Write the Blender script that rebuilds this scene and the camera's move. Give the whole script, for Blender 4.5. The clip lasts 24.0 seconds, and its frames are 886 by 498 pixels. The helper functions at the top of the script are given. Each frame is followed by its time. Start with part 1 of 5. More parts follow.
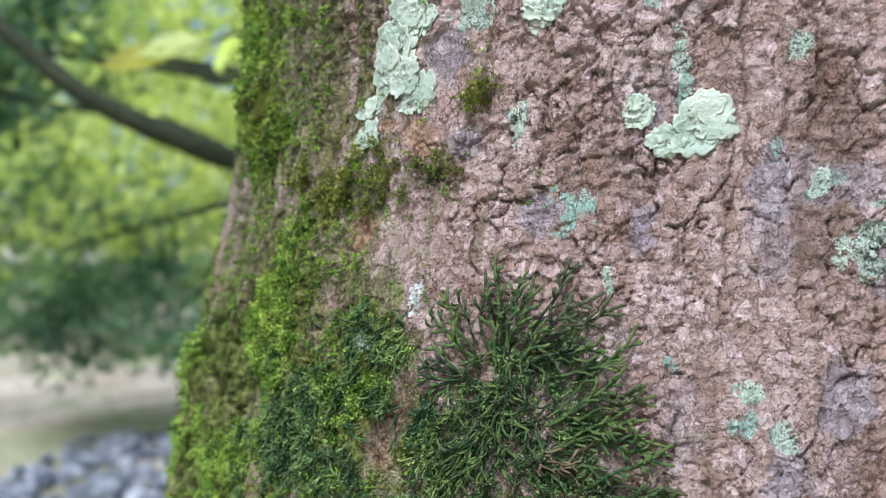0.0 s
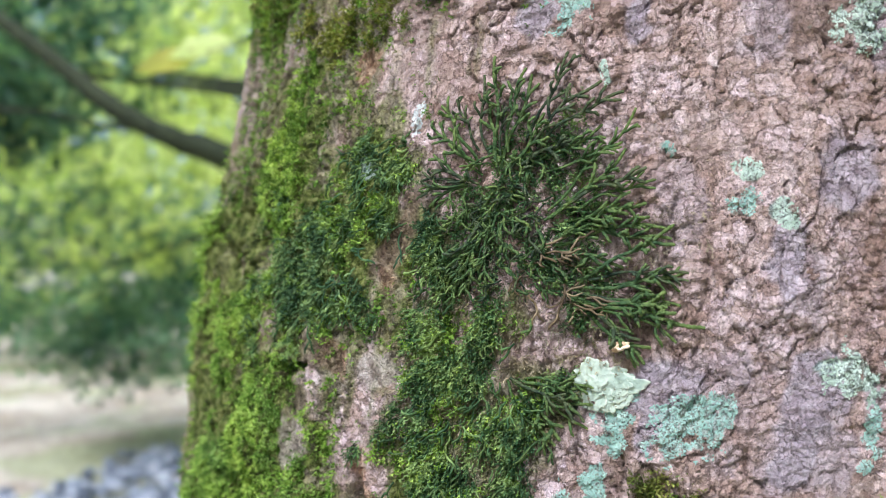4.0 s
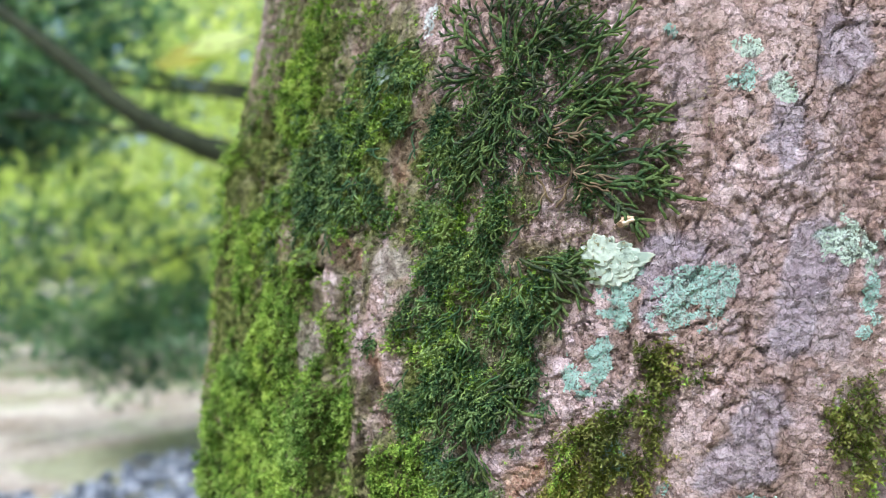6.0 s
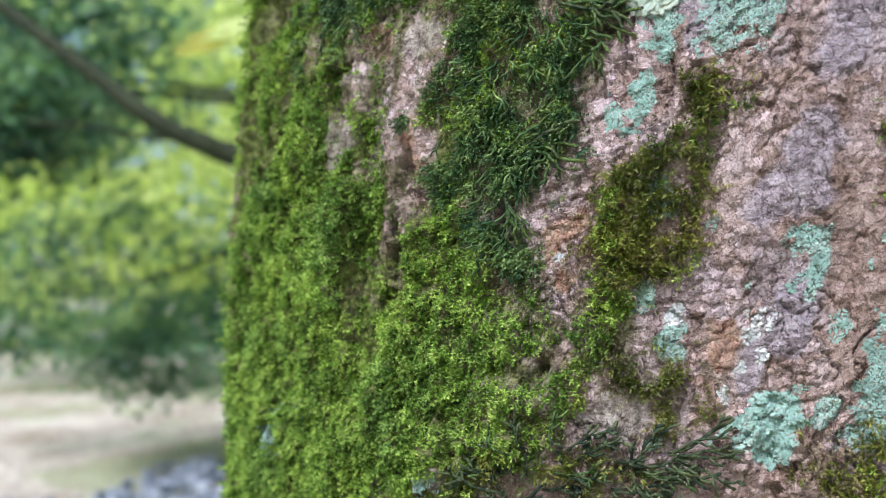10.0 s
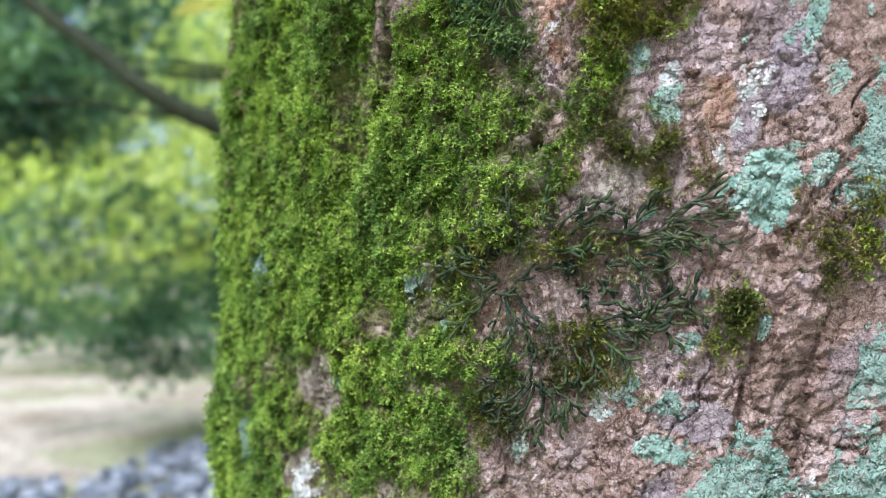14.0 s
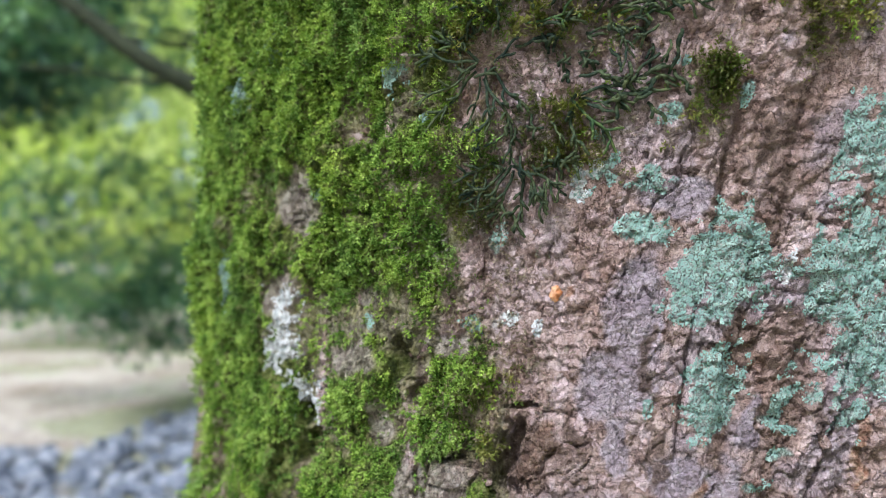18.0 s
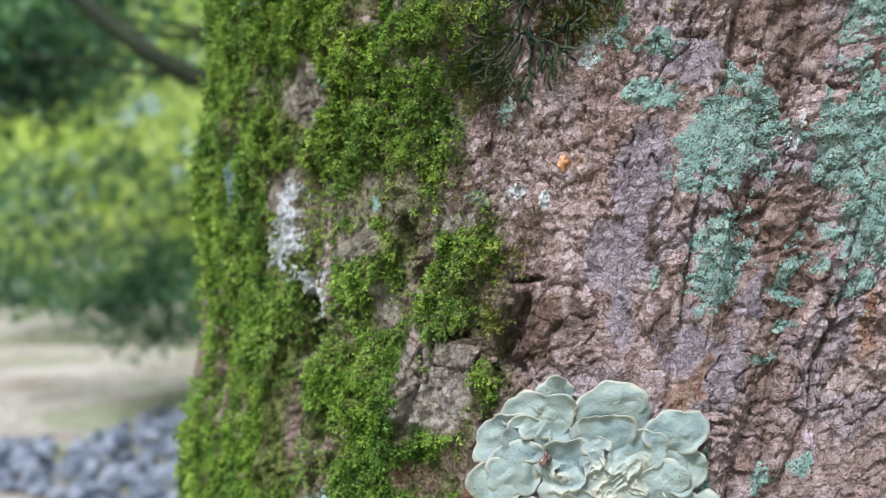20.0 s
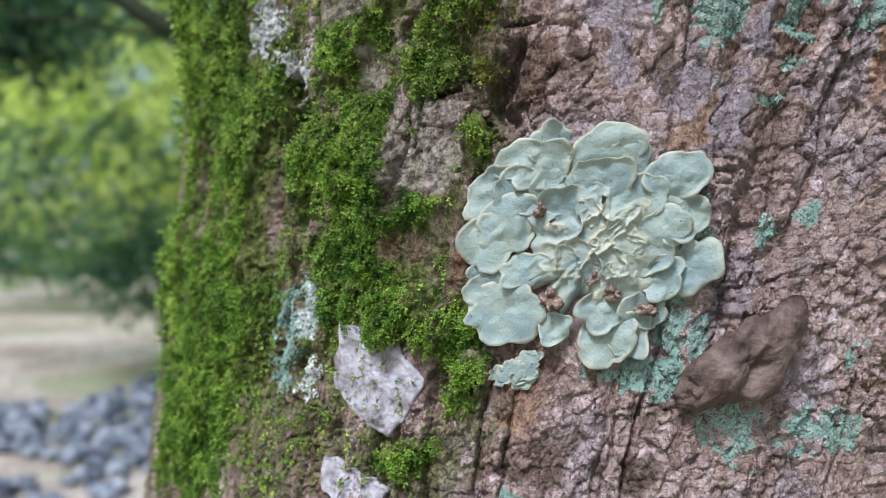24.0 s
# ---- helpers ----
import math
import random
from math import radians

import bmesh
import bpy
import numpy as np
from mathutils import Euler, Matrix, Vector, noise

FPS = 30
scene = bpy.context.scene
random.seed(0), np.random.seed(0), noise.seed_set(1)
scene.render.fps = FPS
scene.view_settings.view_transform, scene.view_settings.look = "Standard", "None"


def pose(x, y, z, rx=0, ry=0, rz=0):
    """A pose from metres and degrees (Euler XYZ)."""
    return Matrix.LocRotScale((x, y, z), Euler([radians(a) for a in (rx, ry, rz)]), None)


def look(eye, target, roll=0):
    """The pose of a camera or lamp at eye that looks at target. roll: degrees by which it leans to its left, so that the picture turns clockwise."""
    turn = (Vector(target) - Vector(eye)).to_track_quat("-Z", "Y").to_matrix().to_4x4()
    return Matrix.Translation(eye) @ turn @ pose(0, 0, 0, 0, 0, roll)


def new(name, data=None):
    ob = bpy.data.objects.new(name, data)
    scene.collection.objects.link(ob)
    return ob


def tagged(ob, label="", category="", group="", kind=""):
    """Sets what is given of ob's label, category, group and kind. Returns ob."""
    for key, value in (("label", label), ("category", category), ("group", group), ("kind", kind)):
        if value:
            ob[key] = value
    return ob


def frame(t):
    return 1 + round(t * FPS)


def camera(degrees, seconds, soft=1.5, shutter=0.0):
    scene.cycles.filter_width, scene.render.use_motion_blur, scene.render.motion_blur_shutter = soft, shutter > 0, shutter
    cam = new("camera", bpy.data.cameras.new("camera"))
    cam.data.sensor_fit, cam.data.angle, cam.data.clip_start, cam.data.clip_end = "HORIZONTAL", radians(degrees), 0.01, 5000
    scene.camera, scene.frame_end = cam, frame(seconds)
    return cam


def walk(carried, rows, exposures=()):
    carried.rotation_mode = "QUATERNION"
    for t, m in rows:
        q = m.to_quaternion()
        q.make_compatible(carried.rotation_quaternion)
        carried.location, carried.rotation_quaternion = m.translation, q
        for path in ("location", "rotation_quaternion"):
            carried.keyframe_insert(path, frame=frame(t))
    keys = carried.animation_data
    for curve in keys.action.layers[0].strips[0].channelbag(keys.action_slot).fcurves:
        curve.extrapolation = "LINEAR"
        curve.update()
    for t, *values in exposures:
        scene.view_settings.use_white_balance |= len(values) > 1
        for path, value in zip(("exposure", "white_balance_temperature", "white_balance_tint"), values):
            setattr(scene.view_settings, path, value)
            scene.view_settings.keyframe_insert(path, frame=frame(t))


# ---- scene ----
import itertools

cam = camera(60, 24.0, soft=0.6)
cam.data.dof.use_dof = True
cam.data.dof.focus_distance = 0.223
cam.data.dof.aperture_fstop = 9.0
ROWS = [
    (0, (0.0000, -0.2000, 1.6000), (-0.0000, 1.8000, 1.6134), 1.41),
    (0.5, (0.0028, -0.1985, 1.5920), (-0.0058, 1.8015, 1.6028), 1.29),
    (1, (0.0035, -0.1992, 1.5872), (-0.0198, 1.8006, 1.6078), 1.15),
    (1.5, (0.0057, -0.1983, 1.5804), (-0.0299, 1.8012, 1.6089), 0.96),
    (3.5, (0.0072, -0.2083, 1.5490), (-0.0692, 1.7893, 1.6115), 0.63),
    (4, (0.0102, -0.2017, 1.5372), (-0.0751, 1.7955, 1.5988), 0.39),
    (4.5, (0.0110, -0.1999, 1.5266), (-0.0872, 1.7967, 1.5900), 0.26),
    (5, (0.0121, -0.2024, 1.5179), (-0.0972, 1.7933, 1.5899), 0.25),
    (5.5, (0.0143, -0.2075, 1.5099), (-0.1023, 1.7875, 1.5904), 0.14),
    (6, (0.0117, -0.2094, 1.5005), (-0.1129, 1.7850, 1.5823), 0.15),
    (6.5, (0.0094, -0.2073, 1.4897), (-0.1230, 1.7862, 1.5812), 0.24),
    (7, (0.0084, -0.2082, 1.4820), (-0.1312, 1.7843, 1.5836), 0.20),
    (7.5, (0.0079, -0.2055, 1.4700), (-0.1417, 1.7859, 1.5801), 0.05),
    (8, (0.0090, -0.2041, 1.4613), (-0.1432, 1.7868, 1.5769), -0.19),
    (8.5, (0.0096, -0.2060, 1.4527), (-0.1495, 1.7842, 1.5711), -0.38),
    (9, (0.0067, -0.2051, 1.4416), (-0.1569, 1.7843, 1.5664), -0.39),
    (9.5, (0.0034, -0.1996, 1.4321), (-0.1575, 1.7902, 1.5532), -0.30),
    (10, (0.0046, -0.1989, 1.4227), (-0.1611, 1.7908, 1.5404), -0.62),
    (10.5, (0.0026, -0.1967, 1.4141), (-0.1723, 1.7924, 1.5276), -0.69),
    (11, (0.0021, -0.1936, 1.4059), (-0.1748, 1.7952, 1.5204), -0.75),
    (11.5, (0.0042, -0.1938, 1.3967), (-0.1706, 1.7955, 1.5070), -0.85),
    (13.5, (0.0094, -0.1905, 1.3684), (-0.1708, 1.7991, 1.4647), -0.65),
    (14, (0.0069, -0.1915, 1.3603), (-0.1684, 1.7990, 1.4448), -0.66),
    (14.5, (0.0063, -0.1926, 1.3556), (-0.1616, 1.7985, 1.4398), -0.62),
    (15, (0.0070, -0.1908, 1.3471), (-0.1574, 1.8008, 1.4271), -0.59),
    (15.5, (0.0111, -0.1909, 1.3418), (-0.1475, 1.8012, 1.4229), -0.51),
    (16, (0.0115, -0.1912, 1.3323), (-0.1521, 1.8009, 1.4018), -0.69),
    (16.5, (0.0122, -0.1891, 1.3269), (-0.1514, 1.8031, 1.3912), -0.72),
    (17, (0.0102, -0.1881, 1.3205), (-0.1538, 1.8044, 1.3754), -0.74),
    (17.5, (0.0094, -0.1869, 1.3116), (-0.1541, 1.8060, 1.3527), -0.59),
    (18, (0.0110, -0.1846, 1.3014), (-0.1535, 1.8084, 1.3325), -0.52),
    (18.5, (0.0109, -0.1860, 1.2942), (-0.1535, 1.8068, 1.3339), -0.34),
    (20.5, (0.0077, -0.1816, 1.2510), (-0.1487, 1.8122, 1.2756), 0.33),
    (21, (0.0096, -0.1791, 1.2423), (-0.1426, 1.8151, 1.2552), 0.60),
    (21.5, (0.0101, -0.1780, 1.2337), (-0.1405, 1.8163, 1.2419), 0.56),
    (22, (0.0115, -0.1751, 1.2248), (-0.1391, 1.8193, 1.2281), 0.51),
    (22.5, (0.0112, -0.1712, 1.2185), (-0.1415, 1.8230, 1.2135), 0.48),
    (23, (0.0110, -0.1686, 1.2083), (-0.1387, 1.8258, 1.1933), 0.51),
    (23.5, (0.0096, -0.1709, 1.2033), (-0.1386, 1.8235, 1.1770), 0.37),
    (24, (0.0088, -0.1705, 1.1933), (-0.1370, 1.8239, 1.1629), 0.33),
]
walk(cam, [(t, look(eye, aim, roll)) for t, eye, aim, roll in ROWS], exposures=[(t, stops, 5850, 10) for t, stops in ((0, 1.38), (1, 1.50), (5, 1.60), (9, 1.50), (14, 1.62), (18, 1.44), (24, 1.12))])

# ---- world and sun: bright overcast day, light mostly from above ----
SUN_FROM = Vector((-0.30, -0.66, 1.0)).normalized()
world = bpy.data.worlds.new("sky")
scene.world = world
world.use_nodes = True
wn = world.node_tree
wn.nodes.clear()
w_out = wn.nodes.new("ShaderNodeOutputWorld")
w_bg = wn.nodes.new("ShaderNodeBackground")
w_sky = wn.nodes.new("ShaderNodeTexSky")
w_sky.sky_type = "NISHITA"
w_sky.sun_disc = False
w_sky.sun_elevation = math.asin(SUN_FROM.z)
w_sky.sun_rotation = math.atan2(SUN_FROM.x, SUN_FROM.y)
w_sky.air_density, w_sky.dust_density, w_sky.ozone_density = 1.0, 4.0, 1.5
w_bg.inputs["Strength"].default_value = 0.075
wn.links.new(w_sky.outputs[0], w_bg.inputs["Color"])
wn.links.new(w_bg.outputs[0], w_out.inputs["Surface"])
sun_lamp = new("sun", bpy.data.lights.new("sun", "SUN"))
sun_lamp.data.energy, sun_lamp.data.angle, sun_lamp.data.color = 1.75, radians(11), (1.0, 0.99, 0.97)
sun_lamp.matrix_world = look(SUN_FROM * 30, (0, 0, 0))


# ---- noise on arrays ----
def lattice(ix, iy, seed):
    """Random numbers 0 to 1 on whole-number places."""
    h = (ix.astype(np.int64) * 374761393 + iy.astype(np.int64) * 668265263 + seed * 974711) & 0xFFFFFFFF
    h = ((h ^ (h >> 13)) * 1274126177) & 0xFFFFFFFF
    h = ((h ^ (h >> 16)) * 2246822519) & 0xFFFFFFFF
    return ((h ^ (h >> 15)) & 0xFFFFFF) / 16777215.0


def vnoise(x, y, seed):
    """Smooth noise, -1 to 1, one bump to a unit."""
    ix, iy = np.floor(x), np.floor(y)
    fx, fy = x - ix, y - iy
    ux, uy = fx * fx * fx * (fx * (fx * 6 - 15) + 10), fy * fy * fy * (fy * (fy * 6 - 15) + 10)
    a, b = lattice(ix, iy, seed), lattice(ix + 1, iy, seed)
    c, d = lattice(ix, iy + 1, seed), lattice(ix + 1, iy + 1, seed)
    return 2 * ((a + (b - a) * ux) * (1 - uy) + (c + (d - c) * ux) * uy) - 1


def fbm(x, y, seed, octaves=4, gain=0.5):
    total, amp, norm_ = 0.0, 1.0, 0.0
    for k in range(octaves):
        total = total + amp * vnoise(x * 2.03**k + 17.3 * k, y * 2.03**k - 9.1 * k, seed + k)
        norm_ += amp
        amp *= gain
    return total / norm_


def cells(x, y, seed):
    """Cellular noise: distance to the nearest and second seed, the nearest cell's random number, and how far above its seed."""
    ix, iy = np.floor(x), np.floor(y)
    f1, f2, who, off = np.full(x.shape, 9.0), np.full(x.shape, 9.0), np.zeros(x.shape), np.zeros(x.shape)
    for dx, dy in itertools.product((-1, 0, 1), repeat=2):
        cx, cy = ix + dx, iy + dy
        px, py = cx + lattice(cx, cy, seed), cy + lattice(cx, cy, seed + 51)
        d = np.hypot(px - x, py - y)
        near = d < f1
        f2 = np.where(near, f1, np.minimum(f2, d))
        who = np.where(near, lattice(cx, cy, seed + 97), who)
        off = np.where(near, y - py, off)
        f1 = np.where(near, d, f1)
    return f1, f2, who, off


def step(a, b, x):
    v = np.clip((x - a) / (b - a), 0, 1)
    return v * v * (3 - 2 * v)


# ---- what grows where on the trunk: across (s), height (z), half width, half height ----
# umber: dark brown bark; several patches also darken cracks and hollows in the colour
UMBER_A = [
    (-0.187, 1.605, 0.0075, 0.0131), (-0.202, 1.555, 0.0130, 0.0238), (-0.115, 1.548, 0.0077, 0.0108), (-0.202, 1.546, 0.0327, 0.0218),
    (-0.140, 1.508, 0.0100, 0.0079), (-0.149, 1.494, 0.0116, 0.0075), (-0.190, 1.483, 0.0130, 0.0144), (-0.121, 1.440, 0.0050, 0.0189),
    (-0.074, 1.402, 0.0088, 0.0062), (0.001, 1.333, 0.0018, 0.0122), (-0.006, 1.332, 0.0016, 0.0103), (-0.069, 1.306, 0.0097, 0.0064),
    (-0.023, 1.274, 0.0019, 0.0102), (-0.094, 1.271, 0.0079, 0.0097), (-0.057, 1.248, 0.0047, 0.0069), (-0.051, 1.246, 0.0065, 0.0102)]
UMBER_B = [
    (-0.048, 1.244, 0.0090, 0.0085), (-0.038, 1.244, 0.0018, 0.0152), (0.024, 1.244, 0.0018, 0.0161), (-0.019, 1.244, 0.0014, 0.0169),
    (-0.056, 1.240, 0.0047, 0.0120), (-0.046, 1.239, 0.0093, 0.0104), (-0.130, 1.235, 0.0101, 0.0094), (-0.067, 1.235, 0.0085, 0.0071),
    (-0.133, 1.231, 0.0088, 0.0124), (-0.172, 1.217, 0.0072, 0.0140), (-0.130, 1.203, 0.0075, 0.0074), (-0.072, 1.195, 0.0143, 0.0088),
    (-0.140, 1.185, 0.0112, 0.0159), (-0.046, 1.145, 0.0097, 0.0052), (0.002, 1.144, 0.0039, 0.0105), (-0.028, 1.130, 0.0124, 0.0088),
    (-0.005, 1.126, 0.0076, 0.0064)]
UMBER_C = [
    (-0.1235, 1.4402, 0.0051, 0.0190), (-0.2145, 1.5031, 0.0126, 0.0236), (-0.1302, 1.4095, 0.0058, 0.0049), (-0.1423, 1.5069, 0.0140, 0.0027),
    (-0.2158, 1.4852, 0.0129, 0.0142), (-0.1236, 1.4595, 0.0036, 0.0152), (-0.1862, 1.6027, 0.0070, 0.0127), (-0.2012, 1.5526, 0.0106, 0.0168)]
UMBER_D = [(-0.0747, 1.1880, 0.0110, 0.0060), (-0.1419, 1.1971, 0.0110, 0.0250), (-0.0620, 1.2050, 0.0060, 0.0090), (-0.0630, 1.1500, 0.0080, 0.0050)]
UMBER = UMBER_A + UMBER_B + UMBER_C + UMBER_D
FILM_A = [
    (-0.189, 1.662, 0.0564, 0.0549), (-0.149, 1.605, 0.0235, 0.0289), (-0.182, 1.592, 0.0600, 0.0433), (-0.191, 1.583, 0.0471, 0.0583),
    (-0.134, 1.581, 0.0150, 0.0223), (-0.153, 1.556, 0.0361, 0.0408), (-0.114, 1.520, 0.0114, 0.0216), (-0.134, 1.516, 0.0266, 0.0231),
    (-0.157, 1.495, 0.0383, 0.0316), (-0.189, 1.474, 0.0480, 0.0949), (-0.135, 1.461, 0.0273, 0.0243), (-0.139, 1.457, 0.0207, 0.0399),
    (-0.150, 1.396, 0.0610, 0.0536), (-0.165, 1.372, 0.0506, 0.1116), (-0.098, 1.349, 0.0188, 0.0147)]
FILM_B = [
    (-0.126, 1.320, 0.0203, 0.0411), (-0.164, 1.317, 0.0377, 0.0913), (-0.122, 1.287, 0.0258, 0.0307), (-0.099, 1.279, 0.0186, 0.0194),
    (-0.151, 1.273, 0.0403, 0.0656), (-0.077, 1.248, 0.0162, 0.0360), (-0.104, 1.242, 0.0270, 0.0576), (-0.151, 1.229, 0.0430, 0.0652),
    (-0.065, 1.214, 0.0084, 0.0260), (-0.106, 1.206, 0.0330, 0.0570), (-0.077, 1.183, 0.0225, 0.0214), (-0.113, 1.182, 0.0394, 0.0310),
    (-0.140, 1.145, 0.0626, 0.0542), (-0.051, 1.135, 0.0099, 0.0107), (-0.070, 1.122, 0.0279, 0.0130)]
FILM = FILM_A + FILM_B
GREEN_A = [
    (-0.238, 1.682, 0.0301, 0.0382), (-0.208, 1.643, 0.0161, 0.0186), (-0.169, 1.576, 0.0128, 0.0313), (-0.182, 1.559, 0.0141, 0.0338),
    (-0.228, 1.548, 0.0309, 0.0209), (-0.213, 1.514, 0.0391, 0.0257), (-0.211, 1.509, 0.0328, 0.0385), (-0.172, 1.483, 0.0200, 0.0225),
    (-0.140, 1.480, 0.0050, 0.0081), (-0.140, 1.480, 0.0051, 0.0061), (-0.178, 1.466, 0.0371, 0.0343), (-0.139, 1.453, 0.0152, 0.0125),
    (-0.177, 1.450, 0.0452, 0.0354), (-0.178, 1.449, 0.0364, 0.0238), (-0.100, 1.439, 0.0193, 0.0160), (-0.153, 1.432, 0.0220, 0.0295),
    (-0.057, 1.416, 0.0067, 0.0184), (-0.106, 1.416, 0.0225, 0.0147), (-0.085, 1.409, 0.0207, 0.0123), (-0.180, 1.405, 0.0519, 0.0778),
    (-0.108, 1.393, 0.0214, 0.0151)]
GREEN_B = [
    (-0.149, 1.379, 0.0610, 0.0327), (-0.125, 1.362, 0.0316, 0.0124), (-0.200, 1.361, 0.0367, 0.0760), (-0.144, 1.354, 0.0352, 0.0232),
    (-0.092, 1.338, 0.0126, 0.0092), (-0.122, 1.333, 0.0294, 0.0140), (-0.113, 1.328, 0.0177, 0.0116), (-0.116, 1.308, 0.0137, 0.0118),
    (-0.126, 1.308, 0.0151, 0.0187), (-0.160, 1.308, 0.0097, 0.0158), (-0.089, 1.306, 0.0111, 0.0111), (-0.091, 1.305, 0.0130, 0.0153),
    (-0.134, 1.304, 0.0084, 0.0125), (-0.199, 1.291, 0.0405, 0.0318), (-0.187, 1.280, 0.0288, 0.0378), (-0.194, 1.277, 0.0363, 0.0754),
    (-0.071, 1.267, 0.0085, 0.0106), (-0.074, 1.264, 0.0105, 0.0113), (-0.107, 1.258, 0.0135, 0.0163), (-0.106, 1.257, 0.0133, 0.0096),
    (-0.079, 1.251, 0.0072, 0.0072)]
GREEN_C = [
    (-0.160, 1.240, 0.0266, 0.0269), (-0.159, 1.226, 0.0214, 0.0206), (-0.065, 1.223, 0.0043, 0.0071), (-0.119, 1.218, 0.0103, 0.0163),
    (-0.098, 1.217, 0.0128, 0.0250), (-0.088, 1.215, 0.0051, 0.0073), (-0.096, 1.210, 0.0104, 0.0203), (-0.078, 1.207, 0.0073, 0.0106),
    (-0.154, 1.189, 0.0161, 0.0221), (-0.208, 1.185, 0.0289, 0.0314), (-0.101, 1.182, 0.0134, 0.0171), (-0.079, 1.172, 0.0113, 0.0126),
    (-0.173, 1.172, 0.0286, 0.0372), (-0.085, 1.171, 0.0078, 0.0091), (-0.062, 1.167, 0.0103, 0.0105), (-0.061, 1.164, 0.0086, 0.0070),
    (-0.144, 1.164, 0.0141, 0.0347), (-0.050, 1.154, 0.0049, 0.0070), (-0.055, 1.152, 0.0060, 0.0088), (-0.174, 1.129, 0.0313, 0.0486),
    (-0.067, 1.124, 0.0108, 0.0055)]
GREEN_D = [
    (-0.0972, 1.4350, 0.0180, 0.0140), (-0.1013, 1.4048, 0.0244, 0.0183), (-0.0806, 1.3970, 0.0176, 0.0140), (-0.1106, 1.3759, 0.0266, 0.0193),
    (-0.0581, 1.4158, 0.0073, 0.0099), (-0.0594, 1.4433, 0.0045, 0.0100), (-0.0823, 1.3790, 0.0138, 0.0089), (-0.0927, 1.3885, 0.0192, 0.0139),
    (-0.0946, 1.3204, 0.0150, 0.0113), (-0.0896, 1.3057, 0.0090, 0.0150), (-0.1311, 1.3585, 0.0201, 0.0179), (-0.0771, 1.3391, 0.0070, 0.0060),
    (-0.0948, 1.1914, 0.0145, 0.0300), (-0.0639, 1.1671, 0.0170, 0.0090), (-0.0517, 1.1468, 0.0060, 0.0080), (-0.0786, 1.2471, 0.0090, 0.0120)]
GREEN = GREEN_A + GREEN_B + GREEN_C + GREEN_D
DARK_B = [
    (-0.0938, 1.4728, 0.0169, 0.0241), (-0.0844, 1.4397, 0.0070, 0.0090), (-0.1467, 1.5295, 0.0213, 0.0138), (-0.1309, 1.5365, 0.0126, 0.0132),
    (-0.0929, 1.4922, 0.0179, 0.0188), (-0.0961, 1.4638, 0.0130, 0.0141), (-0.1330, 1.5700, 0.0140, 0.0110), (-0.1022, 1.5400, 0.0085, 0.0090),
    (-0.1521, 1.5382, 0.0242, 0.0170), (-0.1201, 1.5730, 0.0080, 0.0095), (-0.0709, 1.4990, 0.0100, 0.0130), (-0.0760, 1.4730, 0.0080, 0.0110)]
DARK = [
    (-0.125, 1.573, 0.0098, 0.0094), (-0.128, 1.572, 0.0100, 0.0110), (-0.132, 1.555, 0.0141, 0.0114), (-0.144, 1.548, 0.0266, 0.0177),
    (-0.107, 1.546, 0.0109, 0.0106), (-0.163, 1.537, 0.0217, 0.0240), (-0.148, 1.535, 0.0260, 0.0180), (-0.084, 1.520, 0.0120, 0.0100),
    (-0.100, 1.519, 0.0105, 0.0144), (-0.094, 1.506, 0.0146, 0.0155), (-0.081, 1.493, 0.0132, 0.0135), (-0.084, 1.492, 0.0171, 0.0156),
    (-0.095, 1.482, 0.0179, 0.0193), (-0.091, 1.477, 0.0144, 0.0244), (-0.081, 1.469, 0.0133, 0.0104), (-0.087, 1.466, 0.0159, 0.0194)] + DARK_B
OLIVE = [
    (0.0060, 1.4560, 0.0080, 0.0130), (-0.0480, 1.4520, 0.0120, 0.0100),
    (-0.104, 1.651, 0.0044, 0.0104), (-0.211, 1.650, 0.0134, 0.0141), (-0.118, 1.628, 0.0077, 0.0071), (-0.156, 1.624, 0.0231, 0.0138),
    (-0.042, 1.475, 0.0067, 0.0066), (-0.042, 1.474, 0.0076, 0.0075), (0.003, 1.462, 0.0062, 0.0160), (-0.047, 1.460, 0.0090, 0.0085),
    (-0.052, 1.444, 0.0119, 0.0155), (-0.052, 1.438, 0.0103, 0.0099), (-0.046, 1.430, 0.0076, 0.0099), (-0.055, 1.427, 0.0108, 0.0071),
    (-0.046, 1.399, 0.0077, 0.0066), (0.008, 1.371, 0.0050, 0.0088), (-0.083, 1.370, 0.0065, 0.0105), (-0.053, 1.366, 0.0124, 0.0084),
    (-0.023, 1.348, 0.0065, 0.0077), (-0.055, 1.346, 0.0071, 0.0043), (-0.021, 1.345, 0.0052, 0.0084), (-0.061, 1.265, 0.0065, 0.0092),
    (-0.064, 1.242, 0.0067, 0.0071)]
